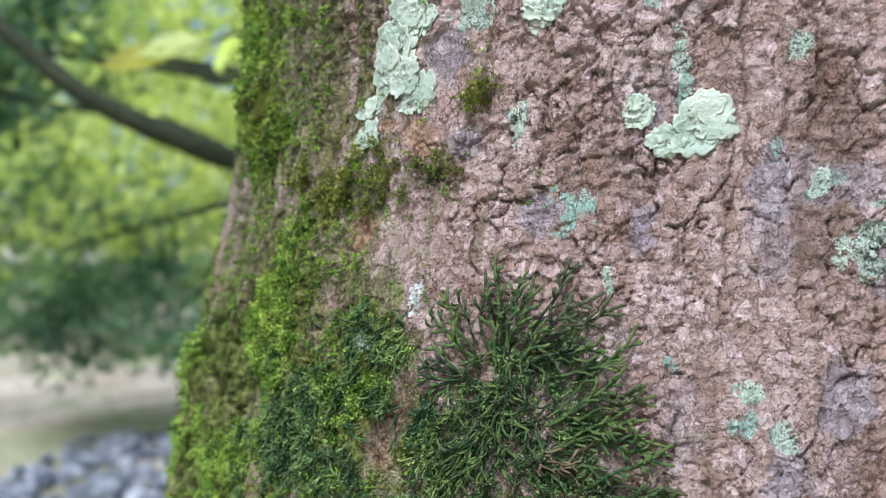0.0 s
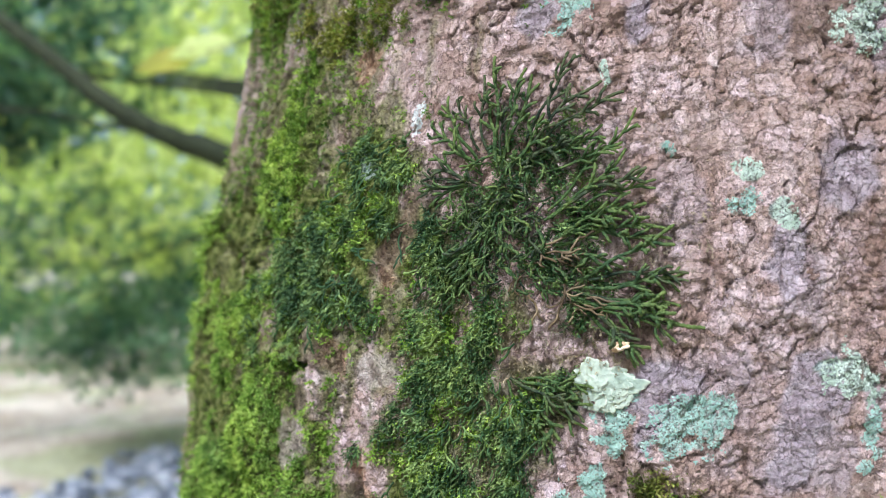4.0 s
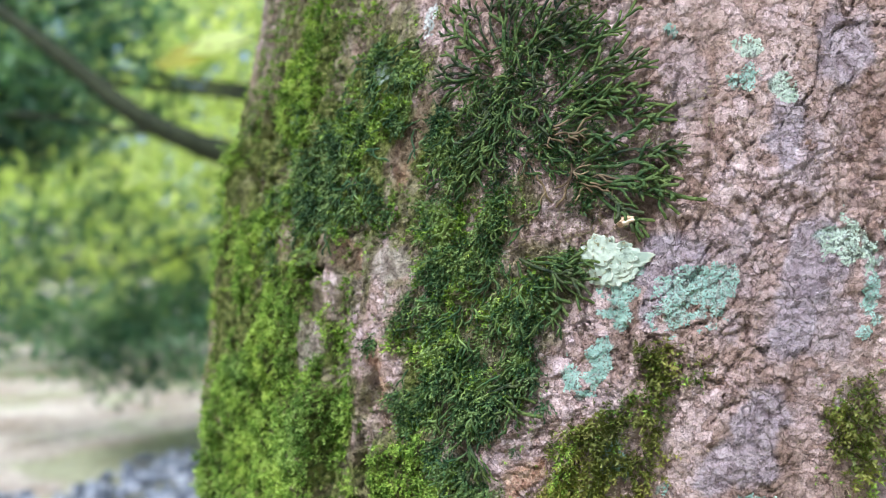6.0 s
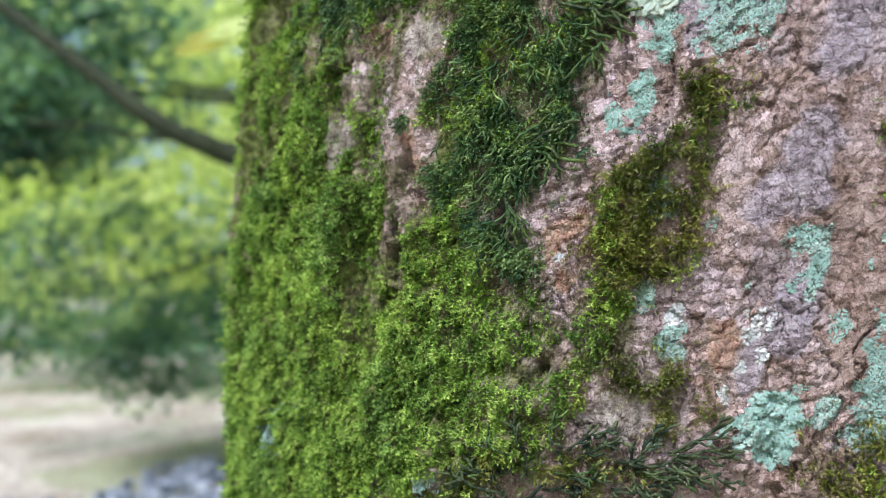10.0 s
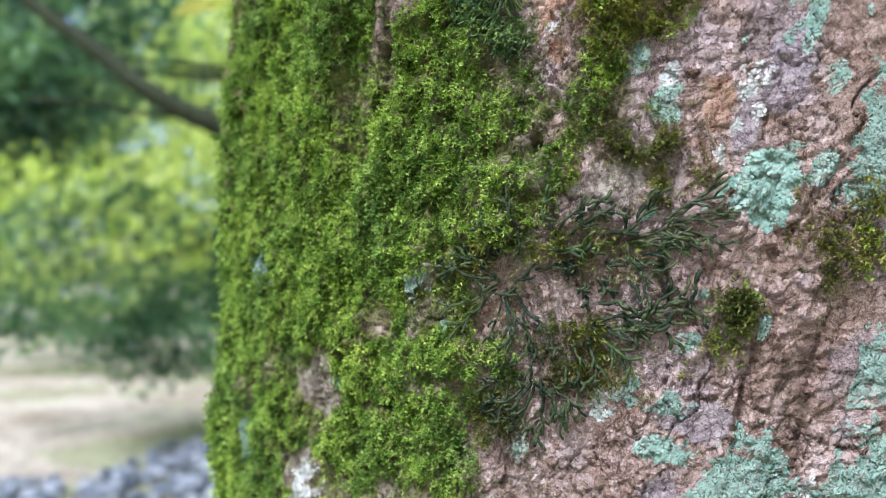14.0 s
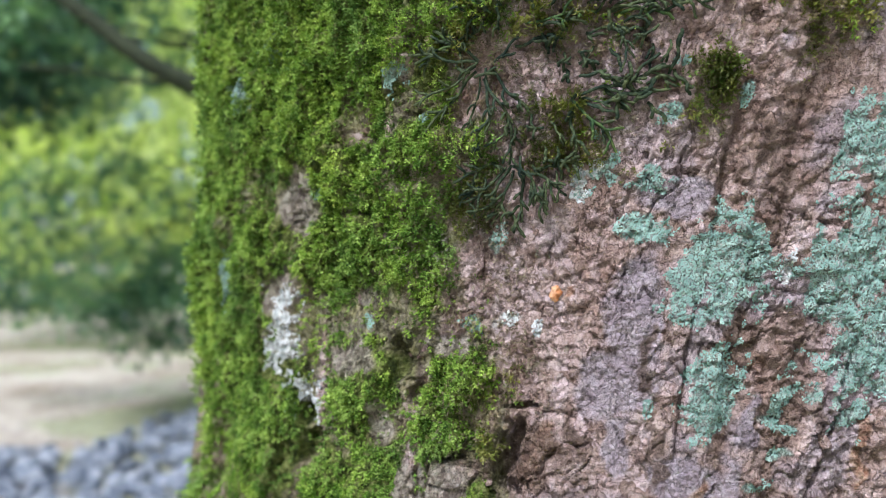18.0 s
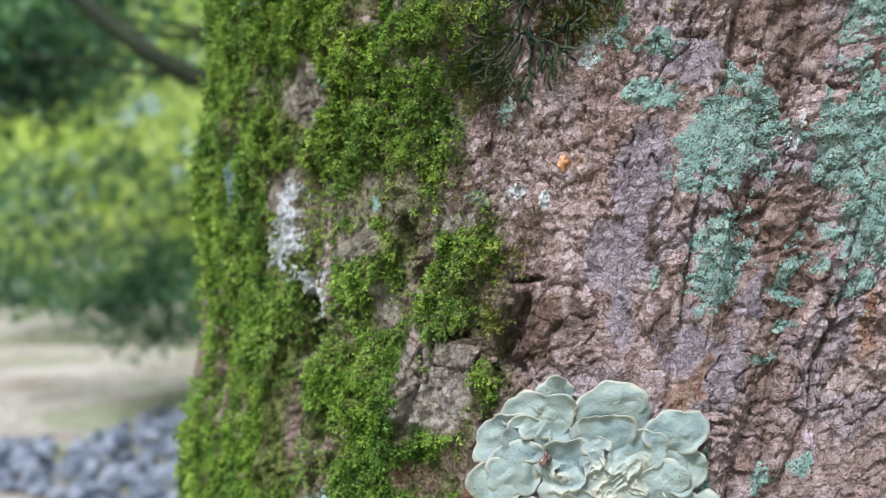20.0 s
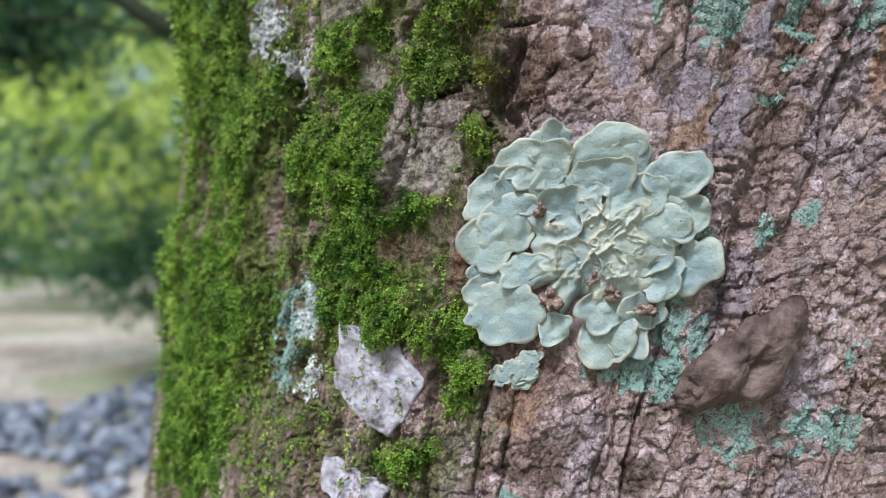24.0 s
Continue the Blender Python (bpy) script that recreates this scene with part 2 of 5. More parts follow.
TEAL_A = [
    (-0.108, 1.672, 0.0065, 0.0035), (-0.061, 1.669, 0.0021, 0.0033), (-0.025, 1.657, 0.0029, 0.0042), (-0.054, 1.655, 0.0034, 0.0066),
    (-0.050, 1.648, 0.0022, 0.0039), (-0.094, 1.638, 0.0019, 0.0059), (-0.182, 1.630, 0.0043, 0.0028), (-0.028, 1.630, 0.0016, 0.0017),
    (-0.180, 1.623, 0.0045, 0.0026), (-0.018, 1.622, 0.0018, 0.0042), (-0.075, 1.614, 0.0058, 0.0081), (-0.006, 1.606, 0.0065, 0.0119),
    (-0.065, 1.595, 0.0016, 0.0045), (-0.047, 1.572, 0.0013, 0.0023), (-0.134, 1.570, 0.0043, 0.0049), (-0.030, 1.566, 0.0035, 0.0033),
    (-0.030, 1.555, 0.0034, 0.0053), (-0.020, 1.553, 0.0025, 0.0042)]
TEAL_B = [
    (-0.002, 1.512, 0.0054, 0.0084), (-0.035, 1.497, 0.0078, 0.0097), (-0.052, 1.496, 0.0038, 0.0097), (0.001, 1.495, 0.0036, 0.0086),
    (-0.057, 1.475, 0.0041, 0.0060), (-0.048, 1.449, 0.0031, 0.0048), (-0.035, 1.441, 0.0011, 0.0023), (-0.016, 1.433, 0.0035, 0.0081),
    (0.005, 1.431, 0.0063, 0.0074), (-0.013, 1.426, 0.0019, 0.0061), (-0.027, 1.423, 0.0012, 0.0013), (-0.049, 1.421, 0.0031, 0.0050),
    (-0.007, 1.413, 0.0031, 0.0048), (-0.042, 1.409, 0.0028, 0.0050), (0.004, 1.396, 0.0050, 0.0179), (-0.006, 1.389, 0.0022, 0.0042),
    (-0.018, 1.386, 0.0093, 0.0108), (-0.156, 1.380, 0.0033, 0.0049)]
TEAL_C = [
    (-0.170, 1.379, 0.0065, 0.0042), (-0.043, 1.379, 0.0017, 0.0017), (-0.103, 1.359, 0.0053, 0.0055), (-0.029, 1.356, 0.0022, 0.0019),
    (-0.093, 1.347, 0.0023, 0.0022), (-0.011, 1.345, 0.0014, 0.0035), (-0.030, 1.342, 0.0033, 0.0031), (-0.046, 1.338, 0.0013, 0.0017),
    (0.016, 1.337, 0.0032, 0.0109), (0.022, 1.331, 0.0041, 0.0200), (-0.044, 1.329, 0.0039, 0.0071), (-0.129, 1.327, 0.0036, 0.0027),
    (-0.032, 1.325, 0.0049, 0.0038), (-0.066, 1.311, 0.0028, 0.0040), (-0.029, 1.308, 0.0063, 0.0041), (-0.009, 1.299, 0.0117, 0.0167),
    (0.022, 1.296, 0.0109, 0.0240), (-0.107, 1.282, 0.0024, 0.0034)]
TEAL_D = [
    (-0.073, 1.281, 0.0039, 0.0029), (0.030, 1.276, 0.0088, 0.0259), (-0.005, 1.262, 0.0075, 0.0129), (0.015, 1.257, 0.0039, 0.0106),
    (-0.021, 1.255, 0.0023, 0.0038), (0.014, 1.243, 0.0021, 0.0020), (0.014, 1.233, 0.0030, 0.0023), (0.029, 1.201, 0.0035, 0.0034),
    (0.003, 1.199, 0.0017, 0.0079), (0.019, 1.196, 0.0025, 0.0059), (-0.001, 1.171, 0.0038, 0.0103), (-0.120, 1.165, 0.0112, 0.0113),
    (0.006, 1.164, 0.0030, 0.0069), (0.051, 1.157, 0.0031, 0.0053), (-0.004, 1.156, 0.0068, 0.0041), (-0.007, 1.152, 0.0090, 0.0038),
    (0.023, 1.136, 0.0081, 0.0083), (0.048, 1.136, 0.0096, 0.0065), (-0.034, 1.118, 0.0057, 0.0029)]
TEAL_E = [
    (-0.0032, 1.1542, 0.0134, 0.0066), (-0.1210, 1.1500, 0.0080, 0.0100), (-0.0320, 1.3099, 0.0069, 0.0043), (-0.1731, 1.3692, 0.0048, 0.0112),
    (-0.1861, 1.2941, 0.0070, 0.0145), (-0.0570, 1.4767, 0.0045, 0.0072), (-0.0535, 1.4945, 0.0036, 0.0063)]
TEAL = TEAL_A + TEAL_B + TEAL_C + TEAL_D + TEAL_E
WHITE = [
    (-0.116, 1.587, 0.0024, 0.0060), (-0.070, 1.433, 0.0013, 0.0013), (-0.041, 1.416, 0.0023, 0.0027), (-0.020, 1.414, 0.0012, 0.0020),
    (-0.023, 1.410, 0.0032, 0.0057), (-0.025, 1.403, 0.0015, 0.0020), (-0.029, 1.395, 0.0017, 0.0027), (-0.046, 1.328, 0.0031, 0.0076),
    (0.007, 1.299, 0.0019, 0.0050), (-0.062, 1.283, 0.0018, 0.0025), (-0.054, 1.280, 0.0019, 0.0039), (-0.150, 1.273, 0.0077, 0.0158),
    (-0.134, 1.250, 0.0064, 0.0093), (-0.111, 1.166, 0.0049, 0.0079), (-0.107, 1.145, 0.0037, 0.0059)]
SIDE_CRUST = [blob for blob in TEAL + WHITE if blob[0] < -0.1]
CHALK = [
    (-0.082, 1.150, 0.0146, 0.0162), (-0.084, 1.113, 0.0110, 0.0077)]
FOLIOSE = [
    (-0.089, 1.670, 0.0054, 0.0041), (-0.134, 1.668, 0.0112, 0.0149), (-0.130, 1.650, 0.0086, 0.0055), (-0.144, 1.645, 0.0094, 0.0110),
    (-0.050, 1.635, 0.0115, 0.0075), (-0.056, 1.507, 0.0062, 0.0071), (-0.026, 1.193, 0.0345, 0.0361), (-0.041, 1.154, 0.0073, 0.0052)]
RUST = [
    (-0.1146, 1.5429, 0.0035, 0.0108), (-0.1166, 1.4682, 0.0029, 0.0111),
    (-0.135, 1.643, 0.0056, 0.0028), (-0.124, 1.638, 0.0061, 0.0058), (-0.139, 1.605, 0.0046, 0.0075), (-0.115, 1.547, 0.0039, 0.0090),
    (-0.133, 1.510, 0.0074, 0.0073), (-0.070, 1.439, 0.0034, 0.0087), (-0.070, 1.424, 0.0020, 0.0037), (-0.031, 1.410, 0.0052, 0.0071),
    (-0.050, 1.291, 0.0017, 0.0028), (0.037, 1.244, 0.0022, 0.0148), (-0.047, 1.243, 0.0061, 0.0116),
    (-0.006, 1.219, 0.0017, 0.0137), (-0.081, 1.192, 0.0076, 0.0048), (-0.079, 1.190, 0.0084, 0.0046), (-0.063, 1.185, 0.0051, 0.0070),
    (-0.038, 1.144, 0.0071, 0.0073)]
PLUM_A = [
    (-0.116, 1.660, 0.0076, 0.0089), (-0.059, 1.640, 0.0041, 0.0049), (-0.109, 1.634, 0.0054, 0.0069), (-0.028, 1.620, 0.0052, 0.0115),
    (-0.083, 1.610, 0.0052, 0.0066), (-0.056, 1.608, 0.0040, 0.0080), (-0.008, 1.565, 0.0076, 0.0120), (-0.019, 1.542, 0.0048, 0.0099),
    (-0.044, 1.507, 0.0074, 0.0097), (-0.010, 1.506, 0.0071, 0.0133), (-0.043, 1.500, 0.0038, 0.0100), (-0.014, 1.490, 0.0058, 0.0103),
    (-0.018, 1.460, 0.0073, 0.0154), (-0.025, 1.449, 0.0053, 0.0100), (-0.017, 1.416, 0.0042, 0.0119)]
PLUM_B = [
    (-0.022, 1.405, 0.0036, 0.0100), (-0.024, 1.320, 0.0094, 0.0053), (-0.021, 1.318, 0.0068, 0.0043), (-0.029, 1.289, 0.0086, 0.0157),
    (-0.027, 1.283, 0.0084, 0.0170), (-0.027, 1.272, 0.0042, 0.0119), (-0.032, 1.269, 0.0072, 0.0068), (-0.030, 1.265, 0.0103, 0.0145),
    (0.006, 1.253, 0.0022, 0.0104), (-0.028, 1.244, 0.0041, 0.0101), (-0.012, 1.237, 0.0098, 0.0085), (0.005, 1.230, 0.0035, 0.0121),
    (0.005, 1.229, 0.0056, 0.0103), (-0.002, 1.228, 0.0058, 0.0088), (-0.077, 1.150, 0.0113, 0.0110)]
PLUM = PLUM_A + PLUM_B
GREY = [
    (-0.116, 1.508, 0.0068, 0.0055), (-0.115, 1.506, 0.0078, 0.0057), (-0.149, 1.484, 0.0084, 0.0124), (-0.149, 1.478, 0.0086, 0.0124),
    (-0.052, 1.388, 0.0081, 0.0068), (-0.054, 1.385, 0.0081, 0.0083), (-0.140, 1.323, 0.0107, 0.0147), (-0.152, 1.291, 0.0106, 0.0089),
    (-0.077, 1.274, 0.0087, 0.0036), (-0.112, 1.267, 0.0092, 0.0078), (-0.098, 1.246, 0.0051, 0.0074), (-0.098, 1.246, 0.0042, 0.0078),
    (-0.076, 1.228, 0.0071, 0.0106), (-0.079, 1.227, 0.0052, 0.0108), (-0.088, 1.225, 0.0039, 0.0095), (-0.071, 1.217, 0.0062, 0.0091),
    (-0.081, 1.216, 0.0075, 0.0111)]
CRACK_A = [
    (-0.202, 1.555, 0.0085, 0.0190), (-0.201, 1.543, 0.0095, 0.0193), (-0.151, 1.504, 0.0089, 0.0021), (-0.158, 1.501, 0.0094, 0.0025),
    (-0.155, 1.495, 0.0043, 0.0064), (-0.190, 1.483, 0.0064, 0.0144), (-0.118, 1.464, 0.0028, 0.0096), (-0.121, 1.438, 0.0029, 0.0170),
    (-0.125, 1.423, 0.0031, 0.0039), (-0.095, 1.270, 0.0036, 0.0086), (-0.087, 1.259, 0.0030, 0.0062), (-0.056, 1.256, 0.0063, 0.0014),
    (-0.135, 1.245, 0.0053, 0.0067)]
CRACK_B = [
    (-0.056, 1.243, 0.0022, 0.0103), (-0.084, 1.243, 0.0022, 0.0029), (-0.059, 1.242, 0.0023, 0.0110), (-0.074, 1.237, 0.0046, 0.0018),
    (-0.130, 1.236, 0.0062, 0.0073), (-0.058, 1.235, 0.0023, 0.0088), (-0.127, 1.232, 0.0071, 0.0062), (-0.133, 1.231, 0.0053, 0.0091),
    (-0.054, 1.230, 0.0026, 0.0048), (-0.084, 1.224, 0.0011, 0.0091), (-0.231, 1.193, 0.0149, 0.0168), (-0.112, 1.150, 0.0039, 0.0080),
    (-0.151, 1.118, 0.0031, 0.0092)]
CRACK = CRACK_A + CRACK_B

UNIT = 0.21


def warp(s, z, scale=90.0, seed=5):
    """Small sideways shifts that fray the rims of patches."""
    return 0.012 * fbm(s * scale, z * scale, seed, 3), 0.012 * fbm(s * scale, z * scale, seed + 40, 3)


def spread(blobs, s, z, wobble=0.35, shift=None):
    """How far a place lies inside the nearest of these patches: 1 at a centre, 0 at the rim, below 0 outside."""
    ds, dz = shift or warp(s, z)
    ws, wz = s + wobble * ds, z + wobble * dz
    best = np.full(s.shape, 9.0)
    for bs, bz, rs, rz in blobs:
        best = np.minimum(best, ((ws - bs) / rs) ** 2 + ((wz - bz) / rz) ** 2)
    return 1 - np.sqrt(best)


def trunk_axis(z):
    """The trunk's middle line and radius at a height."""
    q = (np.clip(z, 1.04, 1.70) - 1.4) / 0.3
    cx = 0.09939 + 0.04236 * q - 0.01711 * q**2 - 0.00577 * q**3
    cy = 0.27216 - 0.03234 * q - 0.02418 * q**2
    r = 0.25224 + 0.02511 * q - 0.05284 * q**2 - 0.05679 * q**3 + 0.02299 * q**4 + 0.03098 * q**5
    low, high = np.maximum(1.04 - z, 0), np.maximum(z - 1.70, 0)
    return cx - 0.03 * low + 0.02 * high, cy - 0.06 * high, r + 0.05 * low + 0.16 * low**2 - 0.012 * high


def peeled(wu, wz):
    """Thin layers of bark, one on another, with sharp torn edges."""
    q = 4.6 * fbm(wu * 62, wz * 26, 48, 4, 0.62)
    return np.floor(q) + step(0.0, 0.16, q - np.floor(q))


def bark_height(s, z):
    """Height of the bark over the smooth trunk, in metres."""
    u = s * 1.15
    shift = warp(s, z)
    left = step(-0.08, -0.17, s)
    plum = step(-0.05, 0.3, spread(PLUM, s, z, 0.35, shift))
    grey = step(-0.05, 0.3, spread(GREY, s, z, 0.35, shift))
    green = step(0.0, 0.5, spread(GREEN, s, z, 0.35, shift))
    wu = u + 0.004 * fbm(u * 45, z * 30, 11, 3) + 0.0010 * fbm(u * 330, z * 260, 13, 2)
    wz = z + 0.004 * fbm(u * 45, z * 30, 12, 3) + 0.0010 * fbm(u * 330, z * 260, 14, 2)
    folds = fbm(wu * 26, wz * 5, 21, 3)
    furrow = np.clip(1 - np.abs(vnoise(wu * 46, wz * 5.5, 23)) * 5, 0, 1) * step(-0.5, 0.3, vnoise(u * 30, z * 12, 24))
    wrinkle = 1 - 2 * np.abs(fbm(wu * 110, wz * 400, 25, 2))
    # small lifted scales, each a shingle with a free lower edge
    f1, f2, who, dz = cells(wu * 260, wz * 290, 31)
    flakes = (who - 0.5) - 0.7 * dz
    g1, g2, gwho, gdz = cells(wu * 120, wz * 105, 32)
    slabs = (gwho - 0.5) - 0.6 * gdz
    # open cracks, long and thin, mostly upright
    k1, k2, kwho, _ = cells(wu * 70 + 0.5 * fbm(u * 120, z * 120, 33, 2), wz * 34 + 0.3 * fbm(u * 120, z * 120, 35, 2), 34)
    crack = (1 - step(0.0, 0.05, k2 - k1)) * step(0.0, 0.4, vnoise(u * 60, z * 45, 36))
    fine = fbm(u * 430, z * 360, 41, 3, 0.7)
    billow = 2.2 * np.abs(fbm(wu * 330, wz * 85, 42, 3, 0.65)) - 0.5
    layer = peeled(wu, wz)
    low = step(1.5, 1.2, z)
    groove = np.clip(1 - np.abs(vnoise(wu * 105, wz * 8, 26)) * 3.2, 0, 1) * step(-0.4, 0.4, vnoise(u * 40, z * 16, 27))
    rough = (1 - 0.6 * np.maximum(plum, 0.5 * grey)) * (0.75 + 0.5 * vnoise(u * 50, z * 40, 43)) * (1 + 0.4 * low)
    open_s = (1 - step(0.0, 0.16, f2 - f1)) * step(-0.3, 0.5, vnoise(u * 90, z * 80, 37))
    open_l = (1 - step(0.0, 0.11, g2 - g1)) * step(-0.2, 0.5, vnoise(u * 55, z * 60, 38))
    h = 0.0019 * folds - 0.0024 * furrow * (0.8 + 2.6 * left) + 0.0006 * (kwho - 0.5)
    h += rough * (0.00072 * flakes + 0.00065 * slabs - 0.00042 * open_s - 0.00095 * open_l + 0.00026 * fine + 0.00036 * billow + 0.00026 * wrinkle + 0.00045 * layer - (0.0013 + 0.0014 * low) * groove) - 0.0019 * crack
    h += 0.0004 * plum * fbm(u * 300, z * 900, 44, 2) + 0.0050 * left * fbm(u * 60, z * 14, 45, 3)
    h += green * (0.0022 + 0.0050 * fbm(u * 100, z * 42, 47, 3) + 0.0034 * fbm(u * 230, z * 170, 49, 2))
    h -= 0.0065 * step(-0.05, 0.5, spread(CRACK, s, z, 0.3, shift))
    return h


GRAIN = 0.0007
TABLE_S, TABLE_Z = np.arange(-0.345, 0.146, GRAIN), np.arange(1.0, 1.76, GRAIN)
TABLE = bark_height(*np.meshgrid(TABLE_S, TABLE_Z))


def relief(s, z):
    """The bark's height at scattered places, read off a fine table."""
    fs = np.clip((s - TABLE_S[0]) / GRAIN, 0, len(TABLE_S) - 1.001)
    fz = np.clip((z - TABLE_Z[0]) / GRAIN, 0, len(TABLE_Z) - 1.001)
    i, j = fs.astype(int), fz.astype(int)
    x, y = fs - i, fz - j
    return (TABLE[j, i] * (1 - x) + TABLE[j, i + 1] * x) * (1 - y) + (TABLE[j + 1, i] * (1 - x) + TABLE[j + 1, i + 1] * x) * y


def on_trunk(s, z, h):
    """Points of the world at these places of the trunk, h metres over the smooth trunk, and the outward directions."""
    cx, cy, r = trunk_axis(z)
    a = s / UNIT
    out = np.stack([np.sin(a), -np.cos(a), np.zeros_like(a)], -1)
    p = np.stack([cx, cy, z], -1) + out * (r + h)[..., None]
    return p, out


# ---- materials ----
def nodes_of(name):
    m = bpy.data.materials.new(name)
    m.use_nodes = True
    tree = m.node_tree
    return m, tree, tree.nodes["Principled BSDF"], tree.links


def texture(tree, scale, detail=4.0, rough=0.55, stretch=(1, 1, 1), distort=0.0):
    co = tree.nodes.new("ShaderNodeNewGeometry")
    mp = tree.nodes.new("ShaderNodeMapping")
    mp.inputs["Scale"].default_value = stretch
    nz = tree.nodes.new("ShaderNodeTexNoise")
    nz.inputs["Scale"].default_value, nz.inputs["Detail"].default_value = scale, detail
    nz.inputs["Roughness"].default_value, nz.inputs["Distortion"].default_value = rough, distort
    tree.links.new(co.outputs["Position"], mp.inputs["Vector"])
    tree.links.new(mp.outputs[0], nz.inputs["Vector"])
    wide = tree.nodes.new("ShaderNodeMapRange")
    wide.inputs["From Min"].default_value, wide.inputs["From Max"].default_value = 0.27, 0.73
    tree.links.new(nz.outputs["Fac"], wide.inputs["Value"])
    return wide.outputs[0]


def ramp(tree, fac, stops):
    r = tree.nodes.new("ShaderNodeValToRGB")
    while len(r.color_ramp.elements) < len(stops):
        r.color_ramp.elements.new(0.5)
    for e, (at, col) in zip(r.color_ramp.elements, stops):
        e.position = at
        e.color = (*col, 1) if len(col) == 3 else col
    tree.links.new(fac, r.inputs[0])
    return r.outputs[0]


def mixed(tree, fac, a, b, mode="MIX"):
    m = tree.nodes.new("ShaderNodeMix")
    m.data_type, m.blend_type = "RGBA", mode
    for value, slot in ((fac, 0), (a, 6), (b, 7)):
        if isinstance(value, (int, float)):
            m.inputs[slot].default_value = value
        elif isinstance(value, tuple):
            m.inputs[slot].default_value = (*value, 1)
        else:
            tree.links.new(value, m.inputs[slot])
    return m.outputs[2]


def math_node(tree, op, a, b=0.0, clamp=False):
    m = tree.nodes.new("ShaderNodeMath")
    m.operation, m.use_clamp = op, clamp
    for value, slot in ((a, 0), (b, 1)):
        if isinstance(value, (int, float)):
            m.inputs[slot].default_value = value
        else:
            tree.links.new(value, m.inputs[slot])
    return m.outputs[0]


def field(tree, name):
    a = tree.nodes.new("ShaderNodeAttribute")
    a.attribute_name = name
    return a.outputs["Fac"]


def bumped(tree, bsdf, heights):
    """Chained bump nodes: (height, strength, distance)."""
    last = None
    for height, strength, distance in heights:
        b = tree.nodes.new("ShaderNodeBump")
        b.inputs["Strength"].default_value, b.inputs["Distance"].default_value = strength, distance
        tree.links.new(height, b.inputs["Height"])
        if last:
            tree.links.new(last, b.inputs["Normal"])
        last = b.outputs[0]
    tree.links.new(last, bsdf.inputs["Normal"])


def island(tree):
    return tree.nodes.new("ShaderNodeNewGeometry").outputs["Random Per Island"]


